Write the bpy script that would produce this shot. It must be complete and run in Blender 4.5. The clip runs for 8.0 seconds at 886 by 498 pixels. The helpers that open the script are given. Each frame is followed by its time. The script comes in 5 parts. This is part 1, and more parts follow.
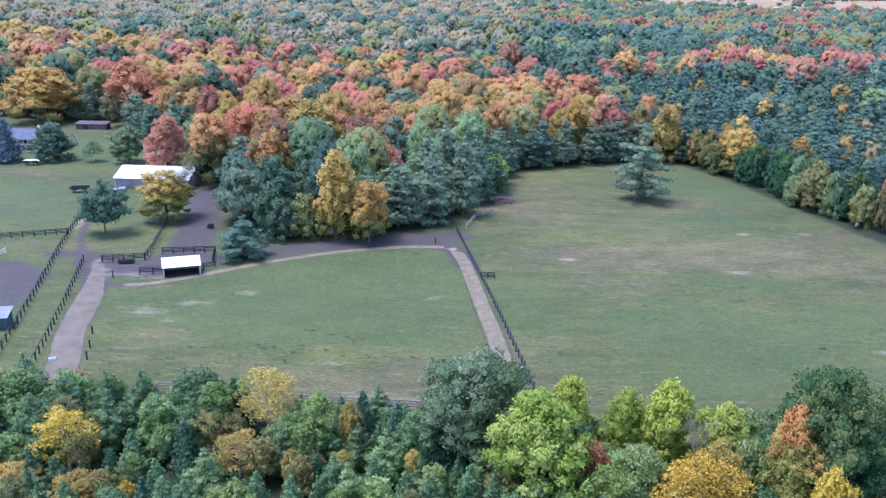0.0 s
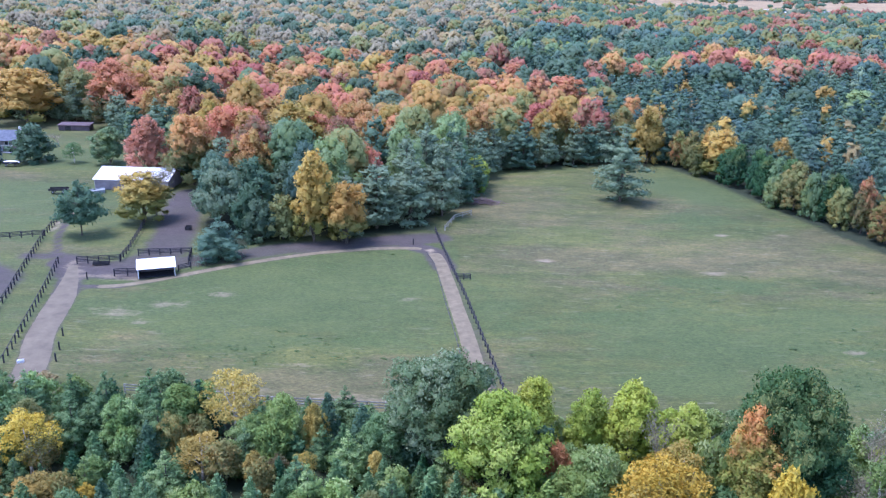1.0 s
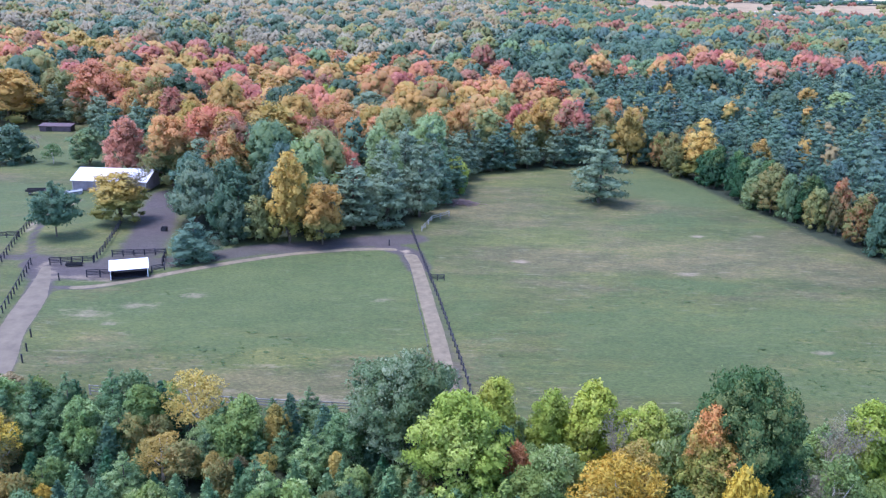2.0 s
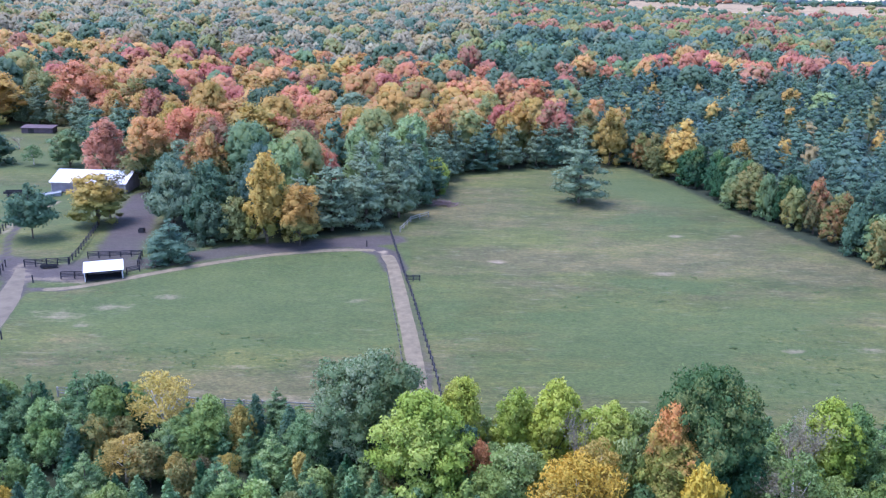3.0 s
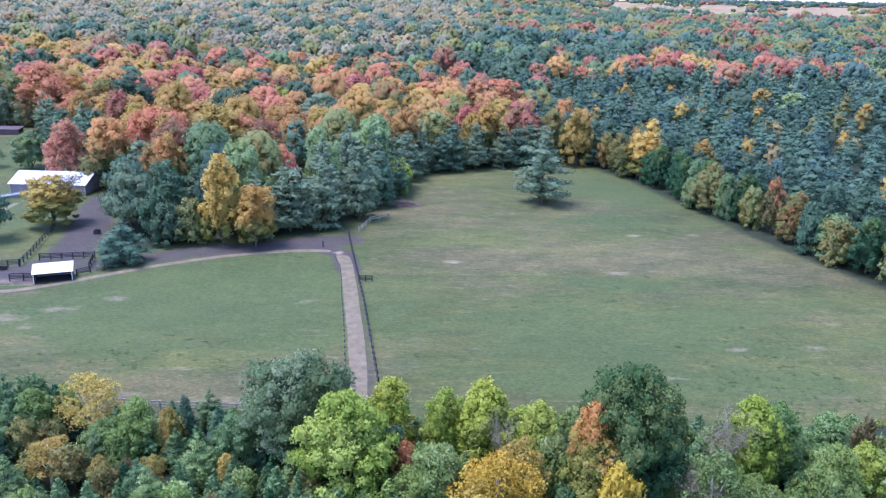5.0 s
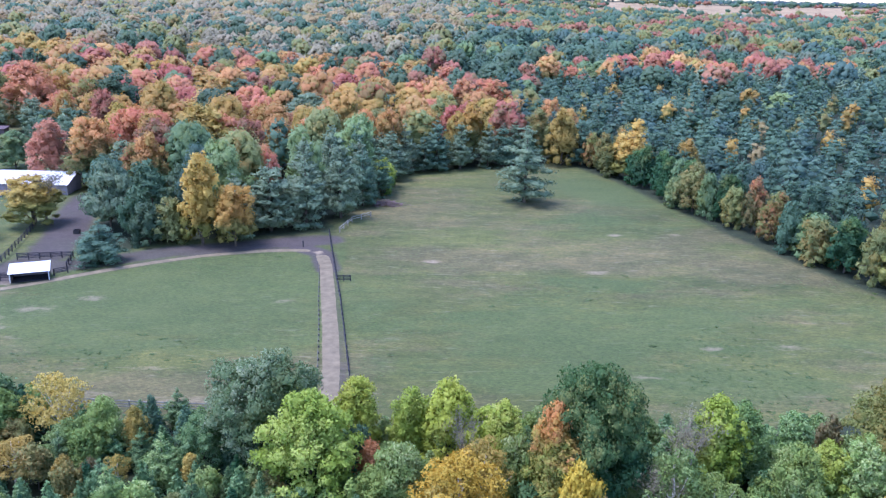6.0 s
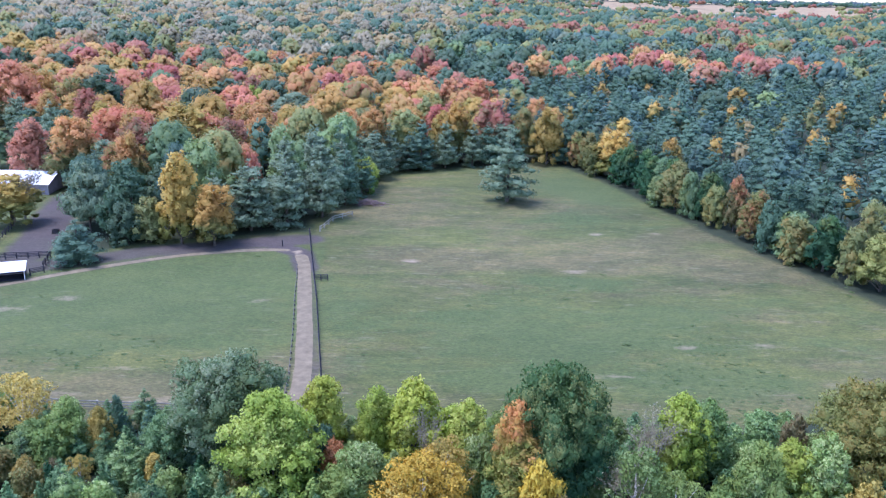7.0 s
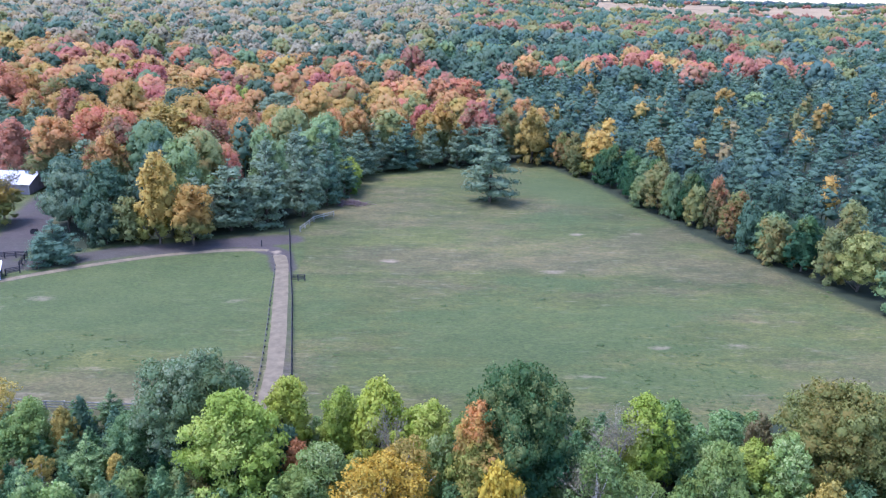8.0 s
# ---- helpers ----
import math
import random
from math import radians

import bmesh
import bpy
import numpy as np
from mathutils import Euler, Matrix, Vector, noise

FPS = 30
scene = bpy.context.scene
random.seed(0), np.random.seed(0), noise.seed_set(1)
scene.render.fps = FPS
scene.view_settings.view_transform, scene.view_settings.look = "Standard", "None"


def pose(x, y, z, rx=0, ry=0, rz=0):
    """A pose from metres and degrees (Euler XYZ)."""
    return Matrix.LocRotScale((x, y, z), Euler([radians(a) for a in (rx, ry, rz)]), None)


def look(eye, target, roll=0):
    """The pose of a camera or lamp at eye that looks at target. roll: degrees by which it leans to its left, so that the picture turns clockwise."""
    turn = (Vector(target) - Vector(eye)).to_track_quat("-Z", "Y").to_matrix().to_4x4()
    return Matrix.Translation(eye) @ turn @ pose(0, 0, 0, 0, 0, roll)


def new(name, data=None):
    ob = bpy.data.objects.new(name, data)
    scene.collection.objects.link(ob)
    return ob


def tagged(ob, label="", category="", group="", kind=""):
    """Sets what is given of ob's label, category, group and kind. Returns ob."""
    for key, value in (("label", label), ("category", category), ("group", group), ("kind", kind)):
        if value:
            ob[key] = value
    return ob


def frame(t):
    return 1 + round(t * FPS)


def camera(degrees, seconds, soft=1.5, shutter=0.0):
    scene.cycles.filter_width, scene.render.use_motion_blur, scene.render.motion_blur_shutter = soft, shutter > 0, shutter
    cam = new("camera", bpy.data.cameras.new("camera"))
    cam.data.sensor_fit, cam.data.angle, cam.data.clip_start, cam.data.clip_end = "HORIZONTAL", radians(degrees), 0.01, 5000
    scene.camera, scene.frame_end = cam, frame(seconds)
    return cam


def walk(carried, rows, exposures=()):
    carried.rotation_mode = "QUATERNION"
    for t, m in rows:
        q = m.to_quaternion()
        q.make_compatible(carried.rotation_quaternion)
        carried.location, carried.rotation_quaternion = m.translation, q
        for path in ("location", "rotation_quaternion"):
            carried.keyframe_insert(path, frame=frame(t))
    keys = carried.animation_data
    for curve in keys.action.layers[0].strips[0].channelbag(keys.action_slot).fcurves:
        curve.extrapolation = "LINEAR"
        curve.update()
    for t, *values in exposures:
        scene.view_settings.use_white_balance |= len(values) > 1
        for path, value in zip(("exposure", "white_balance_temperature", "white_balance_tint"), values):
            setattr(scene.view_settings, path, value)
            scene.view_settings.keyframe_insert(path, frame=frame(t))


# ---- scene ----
cam = camera(56.9, 8.0, soft=1.3)
PATH = [
    (0, (2.045, -0.731, 62.752), (1.895, 18.299, 56.592), 1.3),
    (0.5, (4.127, -0.649, 62.774), (4.057, 18.381, 56.624), 1.4),
    (1, (5.994, -0.622, 62.76), (6.004, 18.418, 56.64), 1.4),
    (1.5, (8.117, -0.707, 62.789), (8.227, 18.343, 56.689), 1.5),
    (3, (14.045, -1.037, 62.78), (14.415, 18.023, 56.73), 1.5),
    (3.5, (16.07, -1.153, 62.846), (16.54, 17.907, 56.806), 1.5),
    (4, (17.956, -1.144, 62.831), (18.496, 17.916, 56.791), 1.5),
    (4.5, (20.101, -1.156, 62.852), (20.701, 17.904, 56.822), 1.5),
    (6, (26.206, -1.33, 62.839), (26.956, 17.73, 56.819), 1.6),
    (6.5, (28.334, -1.246, 62.786), (29.134, 17.814, 56.766), 1.6),
    (7, (30.332, -1.262, 62.807), (31.182, 17.798, 56.777), 1.6),
    (7.5, (32.402, -1.273, 62.824), (33.292, 17.767, 56.794), 1.7),
    (8, (34.506, -1.231, 62.838), (35.456, 17.819, 56.818), 1.7),
]
walk(cam, [(t, look(eye, target, roll)) for t, eye, target, roll in PATH],
     exposures=[(0.0, 1.33, 5260, 31), (8.0, 1.33, 5260, 31)])

# ---- world, sun, exposure ----
world = bpy.data.worlds.new("world")
scene.world = world
world.use_nodes = True
wn = world.node_tree.nodes
sky = wn.new("ShaderNodeTexSky")
sky.sky_type = "NISHITA"
sky.sun_disc = False
sky.sun_elevation = radians(68)
sky.sun_rotation = radians(-87)
sky.air_density = 1.3
sky.dust_density = 0.4
sky.ozone_density = 1.0
wn["Background"].inputs["Strength"].default_value = 0.135
world.node_tree.links.new(sky.outputs[0], wn["Background"].inputs["Color"])

sun_data = bpy.data.lights.new("sun", "SUN")
sun_data.energy = 1.9
sun_data.angle = radians(28)
sun_data.color = (1.0, 0.95, 0.87)
sun = new("sun", sun_data)
sun.matrix_world = look((0, 0, 0), (0.34, -0.02, -0.94))

# ---- materials ----


def srgb(c):
    """Linear colour from a hex string."""
    v = [int(c[i:i + 2], 16) / 255 for i in (0, 2, 4)]
    return tuple((a / 12.92 if a <= 0.04045 else ((a + 0.055) / 1.055) ** 2.4) for a in v) + (1,)


class Nodes:
    """Short hand for building a node material."""

    def __init__(self, name):
        self.m = bpy.data.materials.new(name)
        self.m.use_nodes = True
        self.t = self.m.node_tree
        self.bsdf = self.t.nodes["Principled BSDF"]
        self.out = self.t.nodes["Material Output"]

    def add(self, kind, **values):
        n = self.t.nodes.new("ShaderNode" + kind)
        for k, v in values.items():
            n.inputs[k.replace("_", " ")].default_value = v
        return n

    def link(self, a, b):
        self.t.links.new(a, b)

    def noise(self, scale, detail=3.0, rough=0.6, vec=None):
        n = self.add("TexNoise", Scale=scale, Detail=detail, Roughness=rough)
        n.noise_dimensions = "3D"
        self.link(vec if vec else self.position(), n.inputs["Vector"])
        return n.outputs["Fac"]

    def position(self):
        return self.add("NewGeometry").outputs["Position"]

    def ramp(self, fac, stops):
        r = self.add("ValToRGB")
        el = r.color_ramp.elements
        while len(el) < len(stops):
            el.new(0.5)
        for e, (p, c) in zip(el, stops):
            e.position, e.color = p, c
        self.link(fac, r.inputs["Fac"])
        return r.outputs["Color"]

    def mix(self, fac, a, b, blend="MIX"):
        n = self.t.nodes.new("ShaderNodeMix")
        n.data_type, n.blend_type = "RGBA", blend
        for sock, v in ((n.inputs[0], fac), (n.inputs[6], a), (n.inputs[7], b)):
            if isinstance(v, bpy.types.NodeSocket):
                self.link(v, sock)
            else:
                sock.default_value = v
        return n.outputs[2]

    def calc(self, op, a, b=0.0, clamp=False):
        n = self.t.nodes.new("ShaderNodeMath")
        n.operation, n.use_clamp = op, clamp
        for sock, v in ((n.inputs[0], a), (n.inputs[1], b)):
            if isinstance(v, bpy.types.NodeSocket):
                self.link(v, sock)
            else:
                sock.default_value = v
        return n.outputs[0]

    def bump(self, fac, strength, distance):
        n = self.add("Bump", Strength=strength, Distance=distance)
        self.link(fac, n.inputs["Height"])
        self.link(n.outputs["Normal"], self.bsdf.inputs["Normal"])

    def done(self, colour, rough=0.8, metal=0.0):
        if isinstance(colour, bpy.types.NodeSocket):
            self.link(colour, self.bsdf.inputs["Base Color"])
        else:
            self.bsdf.inputs["Base Color"].default_value = colour
        self.bsdf.inputs["Roughness"].default_value = rough
        self.bsdf.inputs["Metallic"].default_value = metal
        return self.m


def leaf_tone(c):
    """Leaf colours are darker than they look in sunlight."""
    v = srgb(c)
    return (v[0] * 0.78, v[1] * 0.78, v[2] * 0.78, 1)


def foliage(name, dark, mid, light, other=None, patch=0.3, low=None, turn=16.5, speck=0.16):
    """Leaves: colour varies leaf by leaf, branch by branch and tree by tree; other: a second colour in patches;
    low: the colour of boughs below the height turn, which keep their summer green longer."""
    n = Nodes(name)
    island = n.add("NewGeometry").outputs["Random Per Island"]
    of_tree = n.add("Attribute")
    of_tree.attribute_name = "tree"
    tree = n.calc("FRACT", n.calc("ADD", n.add("ObjectInfo").outputs["Random"], of_tree.outputs["Fac"]))
    big = n.noise(0.16, 2.0)
    small = n.noise(0.9, 3.0)
    grain = n.noise(3.2, 3.0, 0.8)
    fac = n.calc("ADD", n.calc("MULTIPLY", island, speck), n.calc("MULTIPLY", n.calc("ADD", n.calc("MULTIPLY", small, 0.5), n.calc("MULTIPLY", grain, 0.5)), 0.8 - 0.5 * speck))
    fac = n.calc("ADD", fac, n.calc("ADD", n.calc("MULTIPLY", tree, 0.1), 0.07))
    col = n.ramp(fac, [(0.2, leaf_tone(dark)), (0.48, leaf_tone(mid)), (0.82, leaf_tone(light))])
    if other:
        mask = n.ramp(n.calc("ADD", big, n.calc("MULTIPLY", island, 0.16)),
                      [(0.66 - patch * 0.5, (0, 0, 0, 1)), (0.74 - patch * 0.5, (1, 1, 1, 1))])
        col = n.mix(mask, col, n.mix(island, leaf_tone(other), leaf_tone(mid)))
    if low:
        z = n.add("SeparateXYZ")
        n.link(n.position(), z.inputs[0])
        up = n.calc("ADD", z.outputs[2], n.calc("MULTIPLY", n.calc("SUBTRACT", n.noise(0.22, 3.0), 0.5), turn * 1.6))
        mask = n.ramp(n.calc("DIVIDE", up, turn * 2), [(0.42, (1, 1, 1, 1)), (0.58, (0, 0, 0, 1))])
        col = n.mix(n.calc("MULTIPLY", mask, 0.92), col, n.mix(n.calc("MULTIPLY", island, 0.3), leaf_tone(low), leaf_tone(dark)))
    shift = n.add("HueSaturation")
    n.link(col, shift.inputs["Color"])
    n.link(n.calc("ADD", n.calc("MULTIPLY", tree, 0.022), 0.489), shift.inputs["Hue"])
    n.link(n.calc("ADD", n.calc("MULTIPLY", n.calc("FRACT", n.calc("MULTIPLY", tree, 7.3)), 0.28), 0.84), shift.inputs["Value"])
    col = shift.outputs["Color"]
    n.bump(n.calc("ADD", grain, small), 0.6, 0.3)
    n.done(col, 0.6)
    n.bsdf.inputs["Specular IOR Level"].default_value = 0.3
    tr = n.add("BsdfTranslucent")
    n.link(col, tr.inputs["Color"])
    mx = n.add("MixShader", Fac=0.3)
    n.link(n.bsdf.outputs[0], mx.inputs[1])
    n.link(tr.outputs[0], mx.inputs[2])
    n.link(mx.outputs[0], n.out.inputs["Surface"])
    return n.m


LEAF = {
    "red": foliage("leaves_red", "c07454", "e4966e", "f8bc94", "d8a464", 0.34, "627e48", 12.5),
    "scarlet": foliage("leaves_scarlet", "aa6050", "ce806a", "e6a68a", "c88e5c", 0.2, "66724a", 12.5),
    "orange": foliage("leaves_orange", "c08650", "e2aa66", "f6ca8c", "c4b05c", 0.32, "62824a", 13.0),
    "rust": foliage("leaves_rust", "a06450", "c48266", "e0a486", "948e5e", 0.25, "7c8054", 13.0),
    "gold": foliage("leaves_gold", "b0964a", "d8bc5c", "f4de88", "a4a25a", 0.22),
    "yellow": foliage("leaves_yellow", "be9e36", "e8c848", "fae476", "c8b848", 0.2),
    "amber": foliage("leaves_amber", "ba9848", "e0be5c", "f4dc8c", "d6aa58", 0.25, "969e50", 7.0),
    "tan": foliage("leaves_tan", "9a885a", "bea672", "d4c08e", "a2a066", 0.25),
    "lime": foliage("leaves_lime", "7a9436", "a8ba48", "d4da74", "a2b44a", 0.25, "80a048", 5.0, 0.36),
    "pale": foliage("leaves_pale_green", "6a8c58", "96b272", "c2d29a", "a4b468", 0.22),
    "green": foliage("leaves_green", "567850", "789866", "a6bc86", "98a860", 0.2),
    "dark": foliage("leaves_dark_green", "3e5a40", "587656", "82987a", "6c8456", 0.12),
    "olive": foliage("leaves_olive", "687848", "929c5c", "bcc07c", "b89c54", 0.28),
    "oak": foliage("leaves_oak", "345a36", "568048", "aeb468", "6c8e4e", 0.2, "3e7048", 11.0, 0.34),
    "sage": foliage("leaves_sage_green", "466640", "769662", "bac69a", "84925a", 0.15, speck=0.4),
    "leafgreen": foliage("leaves_fresh_green", "5e8440", "96b45e", "d2de96", "a8b85c", 0.2, speck=0.4),
    "fern": foliage("leaves_fern_green", "4c723a", "7ea056", "bcd28a", "98aa54", 0.18, speck=0.4),
    "holly": foliage("leaves_holly_green", "36583a", "5c8650", "98b87e", "74925a", 0.14, speck=0.4),
    "rose": foliage("leaves_rose", "ce8c68", "e8aa80", "fac8a2", "d8a878", 0.15),
    "brick": foliage("leaves_brick_red", "9a5e3e", "c27c50", "dea074", "a87448", 0.2),
    "goldoak": foliage("leaves_turning_oak", "5e7438", "929c50", "cac876", "b09a50", 0.25, speck=0.36),
    # Greyed green for far trees: distance haze mixed into the leaf colour.
    "thin": foliage("leaves_hazed_grey_green", "62725a", "849476", "aab896", "8c8c64", 0.2),
    "straw": foliage("leaves_straw", "8e8464", "aea480", "ccc4a0", "909068", 0.2),
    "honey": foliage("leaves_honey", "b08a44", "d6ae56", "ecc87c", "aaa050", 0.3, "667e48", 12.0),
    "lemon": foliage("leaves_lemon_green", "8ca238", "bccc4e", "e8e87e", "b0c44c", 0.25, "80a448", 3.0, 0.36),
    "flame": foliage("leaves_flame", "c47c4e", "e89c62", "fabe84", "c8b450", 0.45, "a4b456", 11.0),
    "turning": foliage("leaves_turning", "6c7c48", "98a258", "bcba6c", "cc8058", 0.42),
    "pine": foliage("needles_pine", "4c6e56", "648668", "809e80"),
    "whitepine": foliage("needles_white_pine", "5c785a", "849e78", "b4c49e"),
    "bluepine": foliage("needles_blue_pine", "486a5c", "5e806e", "7c9886"),
    "spruce": foliage("needles_spruce", "385640", "567a5a", "7a9a74"),
    "cedar": foliage("needles_cedar", "3c5c38", "668c54", "a2c084", "96a05c", 0.12, speck=0.4),
    "bluespruce": foliage("needles_blue_spruce", "42585c", "5c7478", "84989a"),
    "grey": foliage("leaves_grey", "76725a", "969274", "b2ae90"),
}


def bark(name, dark, light, scale=1.2):
    n = Nodes(name)
    f = n.noise(scale, 5.0, 0.7)
    n.bump(f, 0.6, 0.05)
    return n.done(n.ramp(f, [(0.3, srgb(dark)), (0.7, srgb(light))]), 0.9)


BARK = bark("bark_brown", "3a322b", "6e6457")
BIRCH = bark("bark_white", "a09b90", "e6e2d6", 2.5)
TWIG = bark("bark_grey", "7e7464", "aca08a", 2.0)


def ground_material():
    """Pasture: green and dry grass, worn soil where the mask 'soil' says, straw fields and forest floor, whose dark
    colour also paints tree shade along the right edge.
    """
    n = Nodes("pasture")
    pos = n.position()
    stretch = n.add("VectorMath")
    stretch.operation = "MULTIPLY"
    n.link(pos, stretch.inputs[0])
    stretch.inputs[1].default_value = (0.5, 1.0, 1.0)
    wide = n.noise(0.06, 5.0, 0.6, stretch.outputs[0])
    mid = n.noise(0.42, 7.0, 0.78, stretch.outputs[0])
    fine = n.noise(2.6, 4.0, 0.75, stretch.outputs[0])
    at = n.add("Attribute")
    at.attribute_name = "soil"
    sep = n.add("SeparateColor")
    n.link(at.outputs["Color"], sep.inputs["Color"])
    soil, dry, wood = sep.outputs[0], sep.outputs[1], sep.outputs[2]
    green = n.ramp(fine, [(0.3, srgb("434a25")), (0.55, srgb("585d2e")), (0.8, srgb("75763e"))])
    straw = n.ramp(fine, [(0.3, srgb("4a462d")), (0.55, srgb("625e3b")), (0.8, srgb("7c764e"))])
    f = n.calc("ADD", n.calc("MULTIPLY", wide, 0.85), n.calc("MULTIPLY", mid, 0.3))
    f = n.calc("ADD", f, n.calc("MULTIPLY", dry, 0.24))
    col = n.mix(n.ramp(f, [(0.55, (0, 0, 0, 1)), (0.68, (1, 1, 1, 1))]), green, straw)
    broad = n.noise(0.028, 4.0, 0.6, stretch.outputs[0])
    col = n.mix(1.0, col, n.ramp(n.calc("ADD", n.calc("MULTIPLY", broad, 0.6), n.calc("MULTIPLY", mid, 0.4)), [(0.36, (0.62, 0.68, 0.6, 1)), (0.5, (0.97, 0.97, 0.95, 1)), (0.64, (1.36, 1.28, 1.22, 1))]), "MULTIPLY")
    patch = n.noise(0.14, 8.0, 0.72, stretch.outputs[0])
    col = n.mix(1.0, col, n.ramp(patch, [(0.34, (0.66, 0.78, 0.62, 1)), (0.48, (0.97, 0.98, 0.95, 1)), (0.66, (1.3, 1.2, 1.16, 1))]), "MULTIPLY")
    thin = n.add("VectorMath")
    thin.operation = "MULTIPLY"
    n.link(pos, thin.inputs[0])
    thin.inputs[1].default_value = (0.22, 1.0, 1.0)
    streak = n.ramp(n.noise(0.9, 5.0, 0.7, thin.outputs[0]), [(0.57, (0, 0, 0, 1)), (0.68, (1, 1, 1, 1))])
    col = n.mix(n.calc("MULTIPLY", streak, 0.4), col, srgb("8c856a"))
    blades = n.noise(1.1, 6.0, 0.85, stretch.outputs[0])
    col = n.mix(1.0, col, n.ramp(blades, [(0.34, (0.78, 0.82, 0.76, 1)), (0.5, (1, 1, 1, 1)), (0.66, (1.2, 1.17, 1.15, 1))]), "MULTIPLY")
    earth = n.ramp(n.calc("ADD", n.calc("MULTIPLY", mid, 0.5), n.calc("MULTIPLY", fine, 0.5)),
                   [(0.3, srgb("3d3632")), (0.5, srgb("4d4541")), (0.75, srgb("645a54"))])
    e = n.calc("ADD", soil, n.calc("MULTIPLY", n.calc("SUBTRACT", mid, 0.5), 0.8))
    e = n.calc("ADD", e, n.calc("MULTIPLY", n.calc("SUBTRACT", fine, 0.5), 0.35))
    col = n.mix(n.ramp(e, [(0.35, (0, 0, 0, 1)), (0.7, (1, 1, 1, 1))]), col, earth)
    lush = n.ramp(n.calc("SUBTRACT", n.noise(0.09, 9.0, 0.74, stretch.outputs[0]), n.calc("MULTIPLY", dry, 0.42)), [(0.5, (0, 0, 0, 1)), (0.64, (1, 1, 1, 1))])
    col = n.mix(n.calc("MULTIPLY", n.calc("MULTIPLY", lush, 0.6), n.calc("SUBTRACT", 1.0, soil, True)), col, n.ramp(fine, [(0.3, srgb("394822")), (0.7, srgb("586836"))]))
    sand = n.ramp(fine, [(0.3, srgb("7e7058")), (0.7, srgb("a4947a"))])
    bare = n.calc("ADD", at.outputs["Alpha"], n.calc("MULTIPLY", n.calc("SUBTRACT", mid, 0.5), 0.9))
    col = n.mix(n.ramp(bare, [(0.35, (0, 0, 0, 1)), (0.75, (1, 1, 1, 1))]), col, sand)
    stubble = n.mix(n.ramp(broad, [(0.42, (0, 0, 0, 1)), (0.5, (1, 1, 1, 1))]), srgb("86714e"), srgb("a58c64"))
    col = n.mix(n.ramp(n.calc("MULTIPLY", at.outputs["Alpha"], 0.5), [(0.8, (0, 0, 0, 1)), (0.9, (1, 1, 1, 1))]), col, stubble)
    floor_and_shade = n.ramp(mid, [(0.3, srgb("1e2816")), (0.7, srgb("323c22"))])
    col = n.mix(wood, col, floor_and_shade)
    n.bump(n.calc("ADD", fine, mid), 0.5, 0.12)
    return n.done(col, 0.95)


def plain(name, a, b, scale, rough=0.7, metal=0.0, relief=0.2, detail=4.0):
    n = Nodes(name)
    f = n.noise(scale, detail, 0.65)
    n.bump(f, relief, 0.02)
    return n.done(n.ramp(f, [(0.3, srgb(a)), (0.7, srgb(b))]), rough, metal)


GROUND = ground_material()
DIRT = plain("dirt_track", "6a5f4a", "8a7d62", 0.5, 0.95, 0, 0.5)
DUST = plain("dusty_lane", "645a4a", "7e735e", 0.3, 0.95, 0, 0.5)
RAIL = plain("weathered_black_rail", "26252a", "45434a", 1.5, 0.85)
WHITE_METAL = plain("white_metal_roof", "dcdce2", "f4f4f6", 0.4, 0.45)
GREY_WOOD = plain("grey_siding", "857b80", "a2989c", 0.7, 0.85)
DARK_WOOD = plain("dark_boards", "2a2829", "433f3f", 0.8, 0.85)
GREEN_WOOD = plain("green_boards", "2f4a48", "46635f", 0.8, 0.8)
SHINGLE = plain("grey_shingles", "565b66", "747a86", 0.9, 0.9)
BRICK = plain("brown_brick", "6e6460", "8c807c", 1.2, 0.9)
CREAM = plain("cream_paint", "b8b2aa", "d6d0c6", 0.8, 0.7)
CONCRETE = plain("pale_concrete", "7c8082", "9a9d9e", 0.6, 0.9)
WHITE = plain("white_paint", "d2d2d4", "ededee", 0.8, 0.6)
GLASS = Nodes("window_glass").done(srgb("1c2328"), 0.08)
BROWN = plain("brown_metal_roof", "55474c", "6f5f63", 0.5, 0.8)

# ---- mesh tools ----


def mesh_np(name, verts, faces, mats, slot=None, normals=None):
    """A triangle mesh from arrays; normals: soft shading directions, one for each vertex."""
    me = bpy.data.meshes.new(name)
    v, f = np.asarray(verts, np.float32), np.asarray(faces, np.int32)
    me.vertices.add(len(v))
    me.vertices.foreach_set("co", v.ravel())
    me.loops.add(f.size)
    me.loops.foreach_set("vertex_index", f.ravel())
    me.polygons.add(len(f))
    me.polygons.foreach_set("loop_start", np.arange(0, f.size, 3, dtype=np.int32))
    for m in mats:
        me.materials.append(m)
    if slot is not None:
        me.polygons.foreach_set("material_index", np.asarray(slot, np.int32))
    me.update(calc_edges=True)
    if normals is not None:
        me.polygons.foreach_set("use_smooth", np.ones(len(f), bool))
        me.normals_split_custom_set_from_vertices(unit(normals))
    return me


def unit(n):
    return n / (np.linalg.norm(n, axis=1, keepdims=True) + 1e-9)


def join(pieces):
    """Joins pieces of vertices, faces and, where given, shading directions."""
    cols, k = [[] for _ in pieces[0]], 0
    for piece in pieces:
        for q, a in enumerate(piece):
            cols[q].append(a + k if q == 1 else a)
        k += len(piece[0])
    return tuple(np.concatenate(c) for c in cols)


def ico(level):
    bm = bmesh.new()
    bmesh.ops.create_icosphere(bm, subdivisions=level, radius=1)
    v = np.array([p.co[:] for p in bm.verts])
    f = np.array([[p.index for p in q.verts] for q in bm.faces])
    bm.free()
    return v, f


